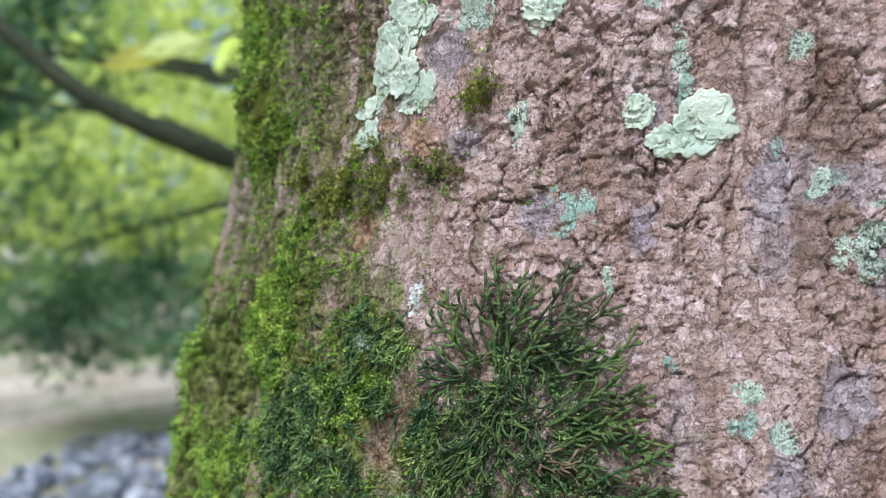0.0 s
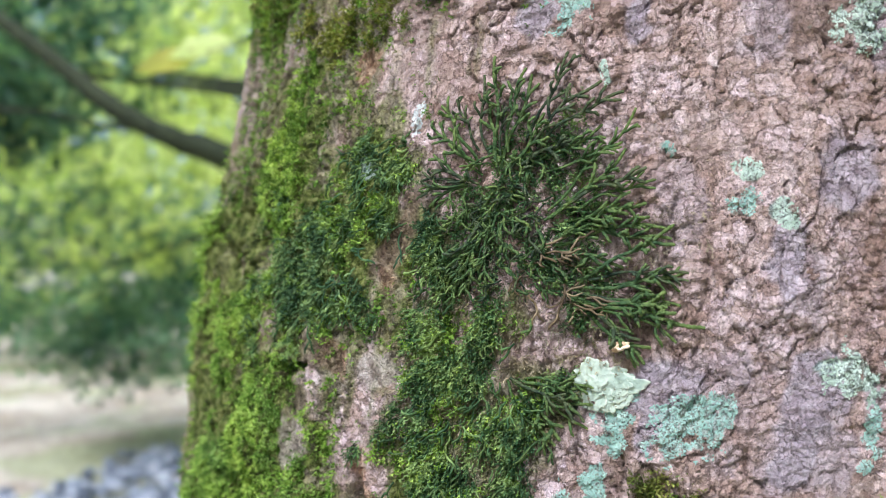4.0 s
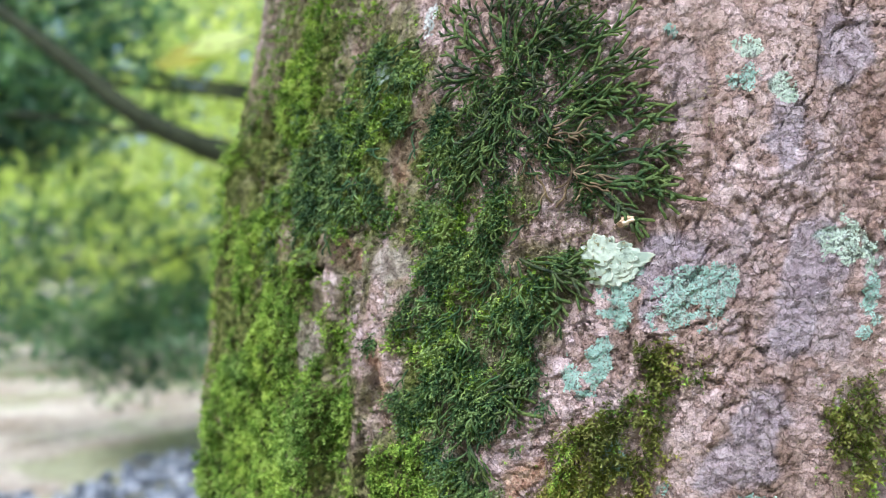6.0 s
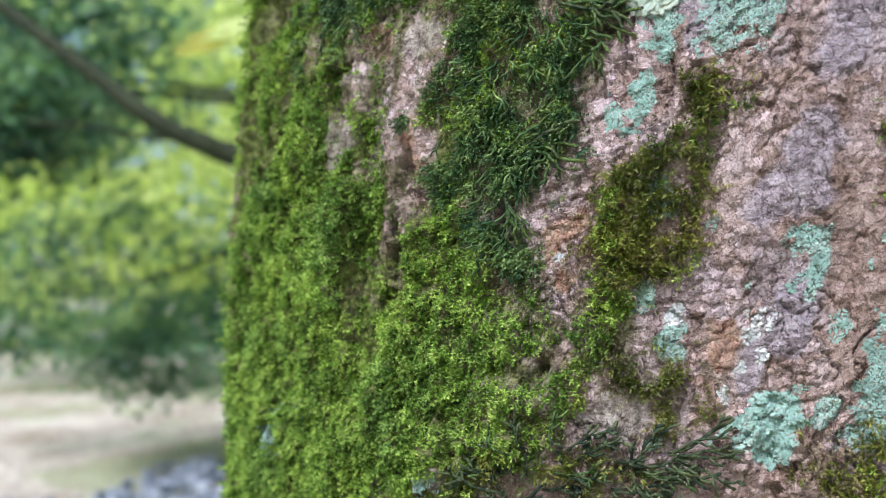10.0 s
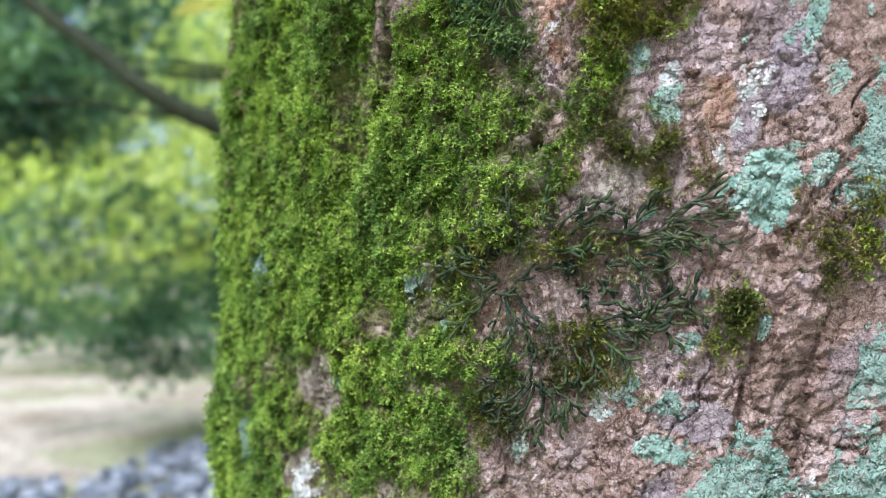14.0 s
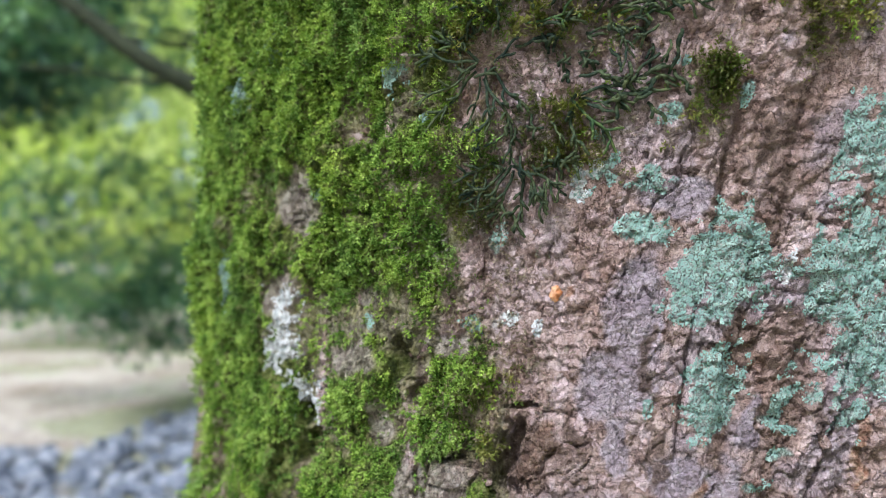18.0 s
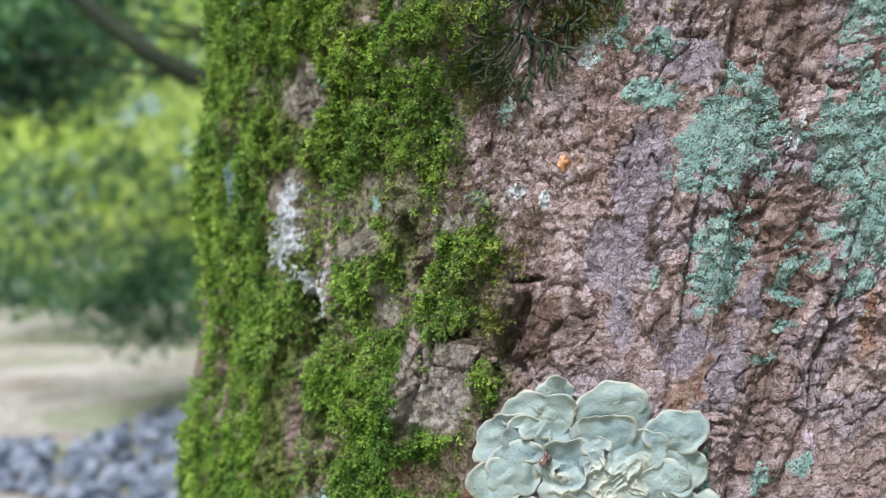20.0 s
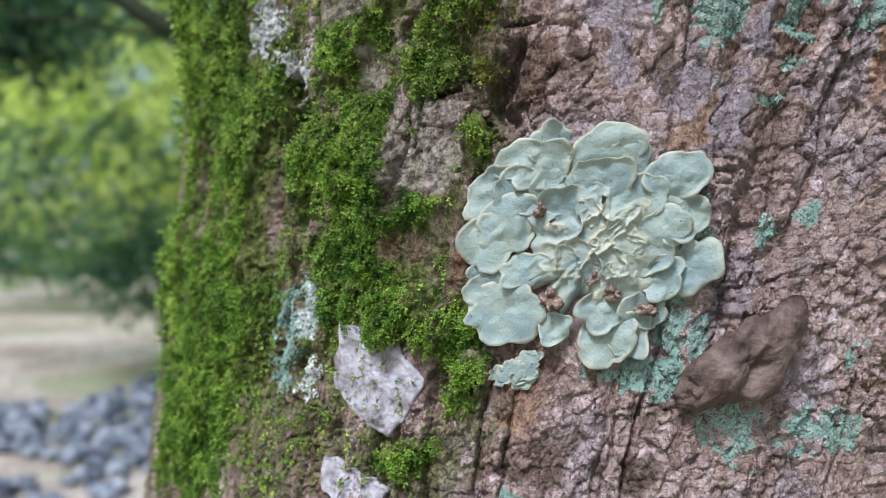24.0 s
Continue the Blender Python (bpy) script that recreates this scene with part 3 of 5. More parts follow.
def bark_material():
    m, t, b, link = nodes_of("mossy bark")
    broad = texture(t, 26, 5, 0.6, (1, 1, 0.55))
    mid = texture(t, 105, 6, 0.65, (1, 1, 0.6), 0.5)
    flake = texture(t, 290, 8, 0.72, (1, 1, 0.75), 0.4)
    grain = texture(t, 900, 4, 0.7, (1, 1, 0.7))
    co = t.nodes.new("ShaderNodeNewGeometry")

    def shifted(scale, far):
        nz = t.nodes.new("ShaderNodeTexNoise")
        nz.inputs["Scale"].default_value, nz.inputs["Detail"].default_value, nz.inputs["Roughness"].default_value = scale, 5, 0.62
        link.new(co.outputs["Position"], nz.inputs["Vector"])
        return mixed(t, far, co.outputs["Position"], nz.outputs["Color"])

    bent = shifted(150, 0.011)

    def scales(scale, squash):
        """Bark scales: a random number for each, how far a place lies over its middle, and from its rim."""
        mp = t.nodes.new("ShaderNodeMapping")
        mp.inputs["Scale"].default_value = (1, 1, squash)
        link.new(bent, mp.inputs["Vector"])
        v, e = t.nodes.new("ShaderNodeTexVoronoi"), t.nodes.new("ShaderNodeTexVoronoi")
        e.feature = "DISTANCE_TO_EDGE"
        for node in (v, e):
            node.inputs["Scale"].default_value = scale
            link.new(mp.outputs[0], node.inputs["Vector"])
        one, here, mid_of = (t.nodes.new(kind) for kind in ("ShaderNodeSeparateColor", "ShaderNodeSeparateXYZ", "ShaderNodeSeparateXYZ"))
        link.new(v.outputs["Color"], one.inputs[0])
        link.new(mp.outputs[0], here.inputs[0])
        link.new(v.outputs["Position"], mid_of.inputs[0])
        over = math_node(t, "MULTIPLY", math_node(t, "SUBTRACT", here.outputs[2], mid_of.outputs[2]), scale)
        return one, over, e.outputs["Distance"]

    one_s, over_s, rim_s = scales(430, 1.35)
    one_l, over_l, rim_l = scales(190, 1.25)
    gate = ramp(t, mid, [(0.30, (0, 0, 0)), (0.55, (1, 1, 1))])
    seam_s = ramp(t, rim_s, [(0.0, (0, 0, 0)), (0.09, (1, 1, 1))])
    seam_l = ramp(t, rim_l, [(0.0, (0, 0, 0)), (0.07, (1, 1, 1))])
    lift_s = math_node(t, "ADD", math_node(t, "SUBTRACT", one_s.outputs[0], math_node(t, "MULTIPLY", over_s, 0.6)), math_node(t, "MULTIPLY", seam_s, 0.5))
    lift_l = math_node(t, "ADD", math_node(t, "SUBTRACT", one_l.outputs[0], math_node(t, "MULTIPLY", over_l, 0.6)), math_node(t, "MULTIPLY", seam_l, 0.5))
    upright = texture(t, 75, 6, 0.68, (1, 1, 0.2), 0.5)
    hair = texture(t, 420, 5, 0.7, (1, 1, 0.16), 0.6)
    crossed = texture(t, 300, 5, 0.7, (0.5, 0.5, 2.4), 0.8)
    base = ramp(t, upright, [(0.10, (0.235, 0.165, 0.130)), (0.35, (0.375, 0.290, 0.245)), (0.6, (0.475, 0.388, 0.345)), (0.9, (0.55, 0.47, 0.44))])
    base = mixed(t, math_node(t, "MULTIPLY", mid, 0.55), base, ramp(t, broad, [(0.2, (0.36, 0.26, 0.21)), (0.5, (0.50, 0.395, 0.345)), (0.8, (0.49, 0.42, 0.435))]))
    base = mixed(t, 0.5, base, ramp(t, one_s.outputs[1], [(0.0, (0.62, 0.54, 0.49)), (0.35, (0.95, 0.92, 0.90)), (0.7, (1.05, 1.04, 1.04)), (1.0, (1.18, 1.18, 1.22))]), "MULTIPLY")
    base = mixed(t, 0.8, base, ramp(t, one_l.outputs[1], [(0.0, (0.66, 0.58, 0.52)), (0.3, (0.96, 0.93, 0.90)), (0.65, (1.04, 1.03, 1.04)), (1.0, (1.16, 1.16, 1.26))]), "MULTIPLY")
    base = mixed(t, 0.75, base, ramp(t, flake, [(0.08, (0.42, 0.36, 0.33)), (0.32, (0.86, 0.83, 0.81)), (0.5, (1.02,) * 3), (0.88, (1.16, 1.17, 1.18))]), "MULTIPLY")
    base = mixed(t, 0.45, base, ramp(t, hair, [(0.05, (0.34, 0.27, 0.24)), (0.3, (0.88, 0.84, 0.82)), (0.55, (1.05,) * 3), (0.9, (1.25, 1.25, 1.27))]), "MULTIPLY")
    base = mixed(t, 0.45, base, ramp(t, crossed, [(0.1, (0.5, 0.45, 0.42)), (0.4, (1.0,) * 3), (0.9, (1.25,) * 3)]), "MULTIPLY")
    # seams darkened in the colour: thin dark cracks plus shade the bump cannot cast
    seam_shade = mixed(t, gate, (1.0, 1.0, 1.0), mixed(t, 1.0, mixed(t, seam_s, (0.68, 0.61, 0.57), (1.0, 1.0, 1.0)), mixed(t, seam_l, (0.30, 0.23, 0.19), (1.0, 1.0, 1.0)), "MULTIPLY"))
    base = mixed(t, 0.6, base, seam_shade, "MULTIPLY")
    # tone steps with layer height: deeper layers darker and browner
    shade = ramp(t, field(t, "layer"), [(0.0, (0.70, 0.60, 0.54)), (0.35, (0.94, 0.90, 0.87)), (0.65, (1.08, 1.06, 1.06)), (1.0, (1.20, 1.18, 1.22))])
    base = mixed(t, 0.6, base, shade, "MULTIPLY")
    # groove bottoms: brown under-bark, and their shade darkened into the colour
    base = mixed(t, field(t, "groove_shade"), base, ramp(t, flake, [(0.1, (0.09, 0.058, 0.045)), (0.5, (0.20, 0.135, 0.10)), (0.9, (0.32, 0.23, 0.18))]))
    base = mixed(t, 1.0, base, (1.13, 1.12, 1.22), "MULTIPLY")
    plum = ramp(t, flake, [(0.1, (0.23, 0.18, 0.195)), (0.4, (0.40, 0.335, 0.385)), (0.9, (0.55, 0.49, 0.545))])
    plum = mixed(t, 0.6, plum, ramp(t, hair, [(0.05, (0.45, 0.38, 0.35)), (0.35, (0.95,) * 3), (0.9, (1.2,) * 3)]), "MULTIPLY")
    plum = mixed(t, 0.6, plum, ramp(t, one_l.outputs[1], [(0.0, (0.72, 0.68, 0.72)), (0.5, (1.0,) * 3), (1.0, (1.22, 1.2, 1.2))]), "MULTIPLY")
    plum = mixed(t, 0.6, plum, seam_shade, "MULTIPLY")
    base = mixed(t, field(t, "plum"), base, plum)
    grey = ramp(t, flake, [(0.3, (0.18, 0.145, 0.125)), (0.5, (0.37, 0.315, 0.28)), (0.7, (0.52, 0.47, 0.43))])
    base = mixed(t, field(t, "grey"), base, grey)
    rust = ramp(t, flake, [(0.3, (0.22, 0.095, 0.05)), (0.5, (0.42, 0.24, 0.155)), (0.72, (0.55, 0.39, 0.29))])
    base = mixed(t, field(t, "rust"), base, rust)
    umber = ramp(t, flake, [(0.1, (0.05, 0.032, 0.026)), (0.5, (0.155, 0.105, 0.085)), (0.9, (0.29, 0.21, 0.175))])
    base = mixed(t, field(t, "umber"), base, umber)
    algae = ramp(t, flake, [(0.3, (0.035, 0.05, 0.012)), (0.52, (0.115, 0.14, 0.03)), (0.72, (0.24, 0.26, 0.09))])
    base = mixed(t, field(t, "algae"), base, algae)
    teal = ramp(t, grain, [(0.35, (0.13, 0.21, 0.185)), (0.55, (0.27, 0.40, 0.36)), (0.75, (0.42, 0.54, 0.49))])
    base = mixed(t, field(t, "crust"), base, teal)
    pale = ramp(t, grain, [(0.3, (0.42, 0.40, 0.40)), (0.55, (0.62, 0.60, 0.60)), (0.8, (0.74, 0.72, 0.71))])
    base = mixed(t, field(t, "chalk"), base, pale)
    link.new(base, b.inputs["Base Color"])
    rough = ramp(t, flake, [(0.3, (0.85,) * 3), (0.7, (0.62,) * 3)])
    rough = mixed(t, field(t, "plum"), rough, (0.52, 0.52, 0.52))
    link.new(rough, b.inputs["Roughness"])
    b.inputs["Specular IOR Level"].default_value = 0.15
    bumped(t, b, [(lift_l, 1.0, 0.0013), (lift_s, 1.0, 0.0006), (flake, 0.9, 0.0009), (hair, 0.7, 0.0007), (crossed, 0.7, 0.0005), (grain, 0.4, 0.0002)])
    return m


def leafy_material(name, dark, middle, tip, scale=140, rough=0.6, glow=0.25, gloss=0.3, scaly=0.0):
    """Small living leaves: colour by shoot and by place, with light coming through."""
    m, t, b, link = nodes_of(name)
    by_leaf = ramp(t, island(t), [(0.0, dark), (0.55, middle), (1.0, tip)])
    by_place = ramp(t, texture(t, scale, 4), [(0.3, dark), (0.5, middle), (0.7, tip)])
    col = mixed(t, 0.5, by_leaf, by_place)
    wide = ramp(t, texture(t, scale * 0.2, 5, 0.65), [(0.15, (0.60, 0.70, 1.0)), (0.5, (0.98, 1.02, 1.05)), (0.85, (1.18, 1.14, 1.05))])
    col = mixed(t, 0.85, col, wide, "MULTIPLY")
    col = mixed(t, math_node(t, "MULTIPLY", field(t, "young"), 0.6), col, tip)
    link.new(col, b.inputs["Base Color"])
    b.inputs["Roughness"].default_value = rough
    b.inputs["Specular IOR Level"].default_value = gloss
    if scaly:
        bumped(t, b, [(texture(t, 1500, 2), 1.0, scaly)])
    thin = t.nodes.new("ShaderNodeBsdfTranslucent")
    link.new(mixed(t, 1.0, col, (1.25, 1.3, 0.7), "MULTIPLY"), thin.inputs["Color"])
    mix = t.nodes.new("ShaderNodeMixShader")
    mix.inputs[0].default_value = glow
    link.new(b.outputs[0], mix.inputs[1])
    link.new(thin.outputs[0], mix.inputs[2])
    link.new(mix.outputs[0], t.nodes["Material Output"].inputs["Surface"])
    return m


def speckled_material(name, stops, scale, rough=0.8, bump=0.0004, by_island=0.4, detail=5.0):
    m, t, b, link = nodes_of(name)
    nz = texture(t, scale, detail, 0.62)
    col = ramp(t, nz, stops)
    if by_island:
        shade = ramp(t, island(t), [(0.0, (0.72,) * 3), (1.0, (1.2,) * 3)])
        col = mixed(t, by_island, col, shade, "MULTIPLY")
    link.new(col, b.inputs["Base Color"])
    b.inputs["Roughness"].default_value = rough
    b.inputs["Specular IOR Level"].default_value = 0.3
    bumped(t, b, [(texture(t, scale * 4, 4), 0.6, bump)])
    return m


BARK = bark_material()
MOSS = leafy_material("yellow-green cushion moss", (0.022, 0.052, 0.009), (0.170, 0.285, 0.040), (0.43, 0.55, 0.125), glow=0.22, gloss=0.12)
MOSS_DEEP = leafy_material("deep green short moss", (0.018, 0.048, 0.007), (0.110, 0.215, 0.022), (0.32, 0.45, 0.08), glow=0.22, gloss=0.12)
MOSS_DARK = leafy_material("dark green creeping moss", (0.013, 0.034, 0.014), (0.064, 0.130, 0.050), (0.28, 0.37, 0.12), glow=0.2, gloss=0.15)
MOSS_OLIVE = leafy_material("olive brown moss", (0.045, 0.055, 0.010), (0.145, 0.165, 0.026), (0.33, 0.31, 0.09), glow=0.3)
MOSS_DRY = leafy_material("withered brown moss", (0.08, 0.058, 0.038), (0.23, 0.18, 0.115), (0.42, 0.35, 0.24), glow=0.15)
FROND_OLD = leafy_material("blackish old liverwort", (0.016, 0.026, 0.016), (0.044, 0.062, 0.036), (0.11, 0.13, 0.06), 330, 0.8, 0.08, 0.08, 0.0005)
FROND_BROWN = leafy_material("withered liverwort", (0.03, 0.02, 0.013), (0.10, 0.072, 0.045), (0.22, 0.17, 0.11), 200, 0.8, 0.1, 0.1)
FROND = leafy_material("dark liverwort fronds", (0.026, 0.052, 0.020), (0.058, 0.104, 0.038), (0.155, 0.205, 0.065), 330, 0.78, 0.12, 0.10, 0.0005)
CRUST = speckled_material("teal powdery crust", [(0.1, (0.15, 0.25, 0.215)), (0.5, (0.245, 0.385, 0.345)), (0.9, (0.37, 0.495, 0.445))], 220, by_island=0.3)
CRUST_PALE = speckled_material("pale green crust", [(0.1, (0.22, 0.29, 0.23)), (0.5, (0.36, 0.45, 0.385)), (0.9, (0.47, 0.55, 0.48))], 220, by_island=0.3)
CRUST_WHITE = speckled_material("white crust", [(0.3, (0.30, 0.33, 0.33)), (0.5, (0.48, 0.50, 0.51)), (0.7, (0.64, 0.65, 0.66))], 300)


# ---- mesh helpers ----
def mesh_of(name, verts, faces, material, smooth=True):
    """A mesh object from arrays of places and of faces with one number of corners."""
    verts, faces = np.asarray(verts, np.float32).reshape(-1, 3), np.asarray(faces, np.int32)
    me = bpy.data.meshes.new(name)
    n, k = faces.shape
    me.vertices.add(len(verts))
    me.vertices.foreach_set("co", verts.ravel())
    me.loops.add(n * k)
    me.loops.foreach_set("vertex_index", faces.ravel())
    me.polygons.add(n)
    me.polygons.foreach_set("loop_start", np.arange(0, n * k, k, dtype=np.int32))
    me.polygons.foreach_set("loop_total", np.full(n, k, np.int32))
    me.polygons.foreach_set("use_smooth", np.full(n, smooth))
    me.update(calc_edges=True)
    me.materials.append(material)
    return new(name, me)


def under(ob, parent):
    ob.parent = parent
    return ob


def grid_faces(rows, cols, wrap=False):
    i, j = np.meshgrid(np.arange(rows - 1), np.arange(cols if wrap else cols - 1), indexing="ij")
    k = (j + 1) % cols
    return np.stack([i * cols + j, i * cols + k, (i + 1) * cols + k, (i + 1) * cols + j], -1).reshape(-1, 4)


# ---- the tree that the camera passes ----
tree_thing = tagged(new("tree"), "old tree with rough brown bark grown over with moss", "tree")


def build_trunk():
    turn = math.pi * UNIT
    s = np.concatenate([np.arange(-0.335, -0.2, 0.0019), np.arange(-0.2, -0.11, 0.0009), np.arange(-0.11, 0.066, 0.00046), np.linspace(0.068, 2 * turn - 0.34, 60)])
    z = np.concatenate([np.linspace(-0.1, 1.04, 46), np.arange(1.045, 1.715, 0.00066), np.linspace(1.72, 4.6, 60)])
    zz, ss = np.meshgrid(z, s, indexing="ij")
    ss_in = np.where(ss > turn, ss - 2 * turn, ss)
    h = bark_height(ss_in, zz)
    shift = warp(ss_in, zz)
    p, _ = on_trunk(ss, zz, h)
    p[-1] = p[-1].mean(0)
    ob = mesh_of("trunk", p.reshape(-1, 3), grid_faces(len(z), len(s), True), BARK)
    moss = np.maximum(spread(GREEN, ss_in, zz, 0.35, shift), spread(DARK, ss_in, zz, 0.35, shift))
    film = spread(FILM, ss_in, zz, 0.35, shift)
    soft = fbm(ss_in * 160, zz * 110, 61, 4)
    streak = fbm(ss_in * 190, zz * 28, 64, 4)
    grit = fbm(ss_in * 330, zz * 300, 62, 3)
    far = step(-0.20, -0.27, ss_in) * (0.75 + 0.5 * streak)
    wu = 1.15 * ss_in + 0.004 * fbm(ss_in * 51.75, zz * 30, 11, 3) + 0.0010 * fbm(ss_in * 379.5, zz * 260, 13, 2)
    wz = zz + 0.004 * fbm(ss_in * 51.75, zz * 30, 12, 3) + 0.0010 * fbm(ss_in * 379.5, zz * 260, 14, 2)
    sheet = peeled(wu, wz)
    # same noise as the relief's grooves, to paint their shade in brown
    groove_shade = np.clip(1 - np.abs(vnoise(wu * 105, wz * 8, 26)) * 4.2, 0, 1) * step(-0.1, 0.5, vnoise(ss_in * 46, zz * 16, 27))
    fields = {
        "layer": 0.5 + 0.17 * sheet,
        "groove_shade": 0.9 * groove_shade,
        "plum": 0.9 * step(-0.1, 0.25, spread(PLUM, ss_in, zz, 0.35, shift) + 0.35 * soft) + 0.6 * step(0.18, 0.4, fbm(ss_in * 70, zz * 45, 66, 3)) * step(-0.1, 0.0, ss_in),
        "grey": 0.85 * step(-0.1, 0.25, spread(GREY, ss_in, zz, 0.35, shift) + 0.3 * soft),
        "rust": 0.8 * step(-0.1, 0.35, spread(RUST, ss_in, zz, 0.5, shift) + 0.6 * soft),
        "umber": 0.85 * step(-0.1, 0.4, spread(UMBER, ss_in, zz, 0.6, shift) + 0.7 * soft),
        "algae": 0.75 * step(-0.25, 0.35, moss + 0.6 * soft) + 0.7 * step(-0.1, 0.5, film + 0.9 * streak) + far,
        "crust": 0.7 * step(-0.05, 0.25, spread(TEAL, ss_in, zz, 0.5, shift) + 0.75 * grit - 0.12),
        "chalk": 0.6 * step(0.0, 0.25, spread(WHITE, ss_in, zz, 0.5, shift) + 0.9 * grit - 0.15),
    }
    fields["algae"] = fields["algae"] * (1 - 0.85 * np.maximum(fields["grey"], fields["rust"]))
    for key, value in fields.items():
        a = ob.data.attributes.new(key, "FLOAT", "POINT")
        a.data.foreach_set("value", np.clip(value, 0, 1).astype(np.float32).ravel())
    return under(ob, tree_thing)


build_trunk()


def build_flakes():
    """Lifted scales of bark, each a small curled plate."""
    r = np.random.default_rng(17)
    kinds = []
    for k in range(8):
        a = np.linspace(0, 2 * np.pi, 11, endpoint=False)
        q = r.uniform(0.65, 1.15, 11)
        x, y = np.cos(a) * q * r.uniform(0.6, 0.9), np.sin(a) * q
        curl = 0.28 * np.clip(-y, 0, 1.2) ** 2 + 0.10 * r.normal(size=11)
        top = np.concatenate([np.stack([x, y, curl + 0.14], -1), np.stack([x * 0.5, y * 0.5, curl * 0.3 + 0.2 + 0.06 * r.normal(size=11)], -1), [[0, 0, 0.2]]])
        low = np.stack([x * 0.95, y * 0.95, curl - 0.06], -1)
        v = np.concatenate([top, low])
        f = []
        for i in range(11):
            j = (i + 1) % 11
            f += [(i, j, 11 + j), (i, 11 + j, 11 + i), (11 + i, 11 + j, 22), (23 + i, 23 + j, j), (23 + i, j, i)]
        me = mesh_of("bark_scale", v, np.array(f), BARK, True)
        kinds.append(me.data)
        bpy.data.objects.remove(me)
    made = 0
    while made < 290:
        s, z = r.uniform(-0.12, 0.062), r.uniform(1.06, 1.70)
        sa, za = np.array([s]), np.array([z])
        if max(spread(GREEN + DARK + OLIVE + TEAL, sa, za)[0], spread(PLUM, sa, za)[0]) > -0.1 or math.hypot(s + 0.026, z - 1.193) < 0.045 or math.hypot((s + 0.076) * 1.1, z - 1.553) < 0.045:
            continue
        p, out = on_trunk(sa, za, relief(sa, za) - 0.0004)
        size = r.uniform(0.0012, 0.0030)
        ob = new("bark_scale", kinds[made % 8])
        turn = Vector(out[0]).to_track_quat("Z", "Y").to_matrix().to_4x4()
        ob.matrix_world = Matrix.Translation(p[0]) @ turn @ pose(0, 0, 0, r.uniform(-14, 6), r.uniform(-10, 10), r.normal() * 28) @ Matrix.Diagonal((size, size * r.uniform(0.8, 1.5), size, 1))
        under(ob, tree_thing)
        made += 1


build_flakes()


# ---- moss: shoots set by the thousand on the bark ----
rng = np.random.default_rng(7)


def shoot(leaves, length, lean, spread_out, seed):
    """One feathery moss shoot, 1 long, standing on z: narrow pointed leaves set spirally along a bent stem."""
    r = np.random.default_rng(seed)
    bend = r.uniform(-0.3, 0.3, 2)
    up = np.linspace(0.04, 0.95, leaves + 2)
    stem = np.stack([bend[0] * up**2, bend[1] * up**2, up], -1)
    tips = []
    for k in range(leaves):
        a = k * 2.4 + r.uniform(-0.4, 0.4)
        ln = length * (1.1 - 0.55 * up[k]) * r.uniform(0.75, 1.25)
        tips.append(stem[k + 1] + ln * np.array([math.cos(a) * spread_out, math.sin(a) * spread_out, lean]))
    k = np.arange(leaves)
    return np.concatenate([stem, tips]), np.stack([k, k + 2, leaves + 2 + k], -1)


def planted(name, shoots, places, ways, sizes, material, smooth=False):
    """A mesh of many shoots: where they stand, where they point, how long they are."""
    n = len(places)
    if not n:
        return None
    which = rng.integers(0, len(shoots), n)
    zdir = ways / np.linalg.norm(ways, axis=1, keepdims=True)
    helper = rng.normal(size=(n, 3))
    xdir = np.cross(helper, zdir)
    xdir /= np.linalg.norm(xdir, axis=1, keepdims=True)
    ydir = np.cross(zdir, xdir)
    all_v, all_f, base = [], [], 0
    for k, (v, f) in enumerate(shoots):
        pick = np.nonzero(which == k)[0]
        if not len(pick):
            continue
        sz = sizes[pick][:, None, None]
        w = places[pick][:, None] + sz * (v[None, :, :1] * xdir[pick][:, None] + v[None, :, 1:2] * ydir[pick][:, None] + v[None, :, 2:] * zdir[pick][:, None])
        all_v.append(w.reshape(-1, 3))
        all_f.append((f[None] + (base + np.arange(len(pick)) * len(v))[:, None, None]).reshape(-1, 3))
        base += len(pick) * len(v)
    return mesh_of(name, np.concatenate(all_v), np.concatenate(all_f), material, smooth)


def sown(blobs, count, box, rim=0.12, patchy=0.8, scale=110.0, seed=70, tall=0.7, less=0.02):
    """Random places of the trunk inside these patches, thinning out unevenly towards their rims."""
    s, z = rng.uniform(box[0], box[1], count), rng.uniform(box[2], box[3], count)
    inside = spread(blobs, s, z, 0.6) + patchy * fbm(s * scale * 1.15, z * scale * tall, seed, 4, 0.6) - less
    inside = inside - 0.8 * np.clip(3 * spread(GREY + RUST + UMBER + SIDE_CRUST, s, z, 0.5), 0, 1)
    keep = inside > rim * rng.uniform(-0.6, 1.0, count)
    return s[keep], z[keep], np.clip(inside[keep], 0, 1)


def carpet(name, blobs, count, box, shoots, material, size, stand, hang, along=(0, 0), label="", category="moss", deep=0.0, **how):
    s, z, inside = sown(blobs, count, box, **how)
    if len(s) < 4:
        return None
    p, out = on_trunk(s, z, relief(s, z) - 0.0006 + deep * rng.uniform(0, 1, len(s)) * inside)
    a = s / UNIT
    right = np.stack([np.cos(a), np.sin(a), 0 * a], -1)
    ways = out * stand + right * along[0] + np.array([0, 0, 1.0]) * (along[1] - hang)
    ways = ways + rng.normal(size=ways.shape) * 0.42
    sizes = size * rng.uniform(0.6, 1.25, len(s)) * (0.65 + 0.5 * np.clip(inside * 2.5, 0, 1))
    ob = planted(name, shoots, p, ways, sizes, material)
    return tagged(ob, label, category, kind="stuff")


CUSHION = [shoot(10, 0.32, 0.45, 0.8, k) for k in range(8)]
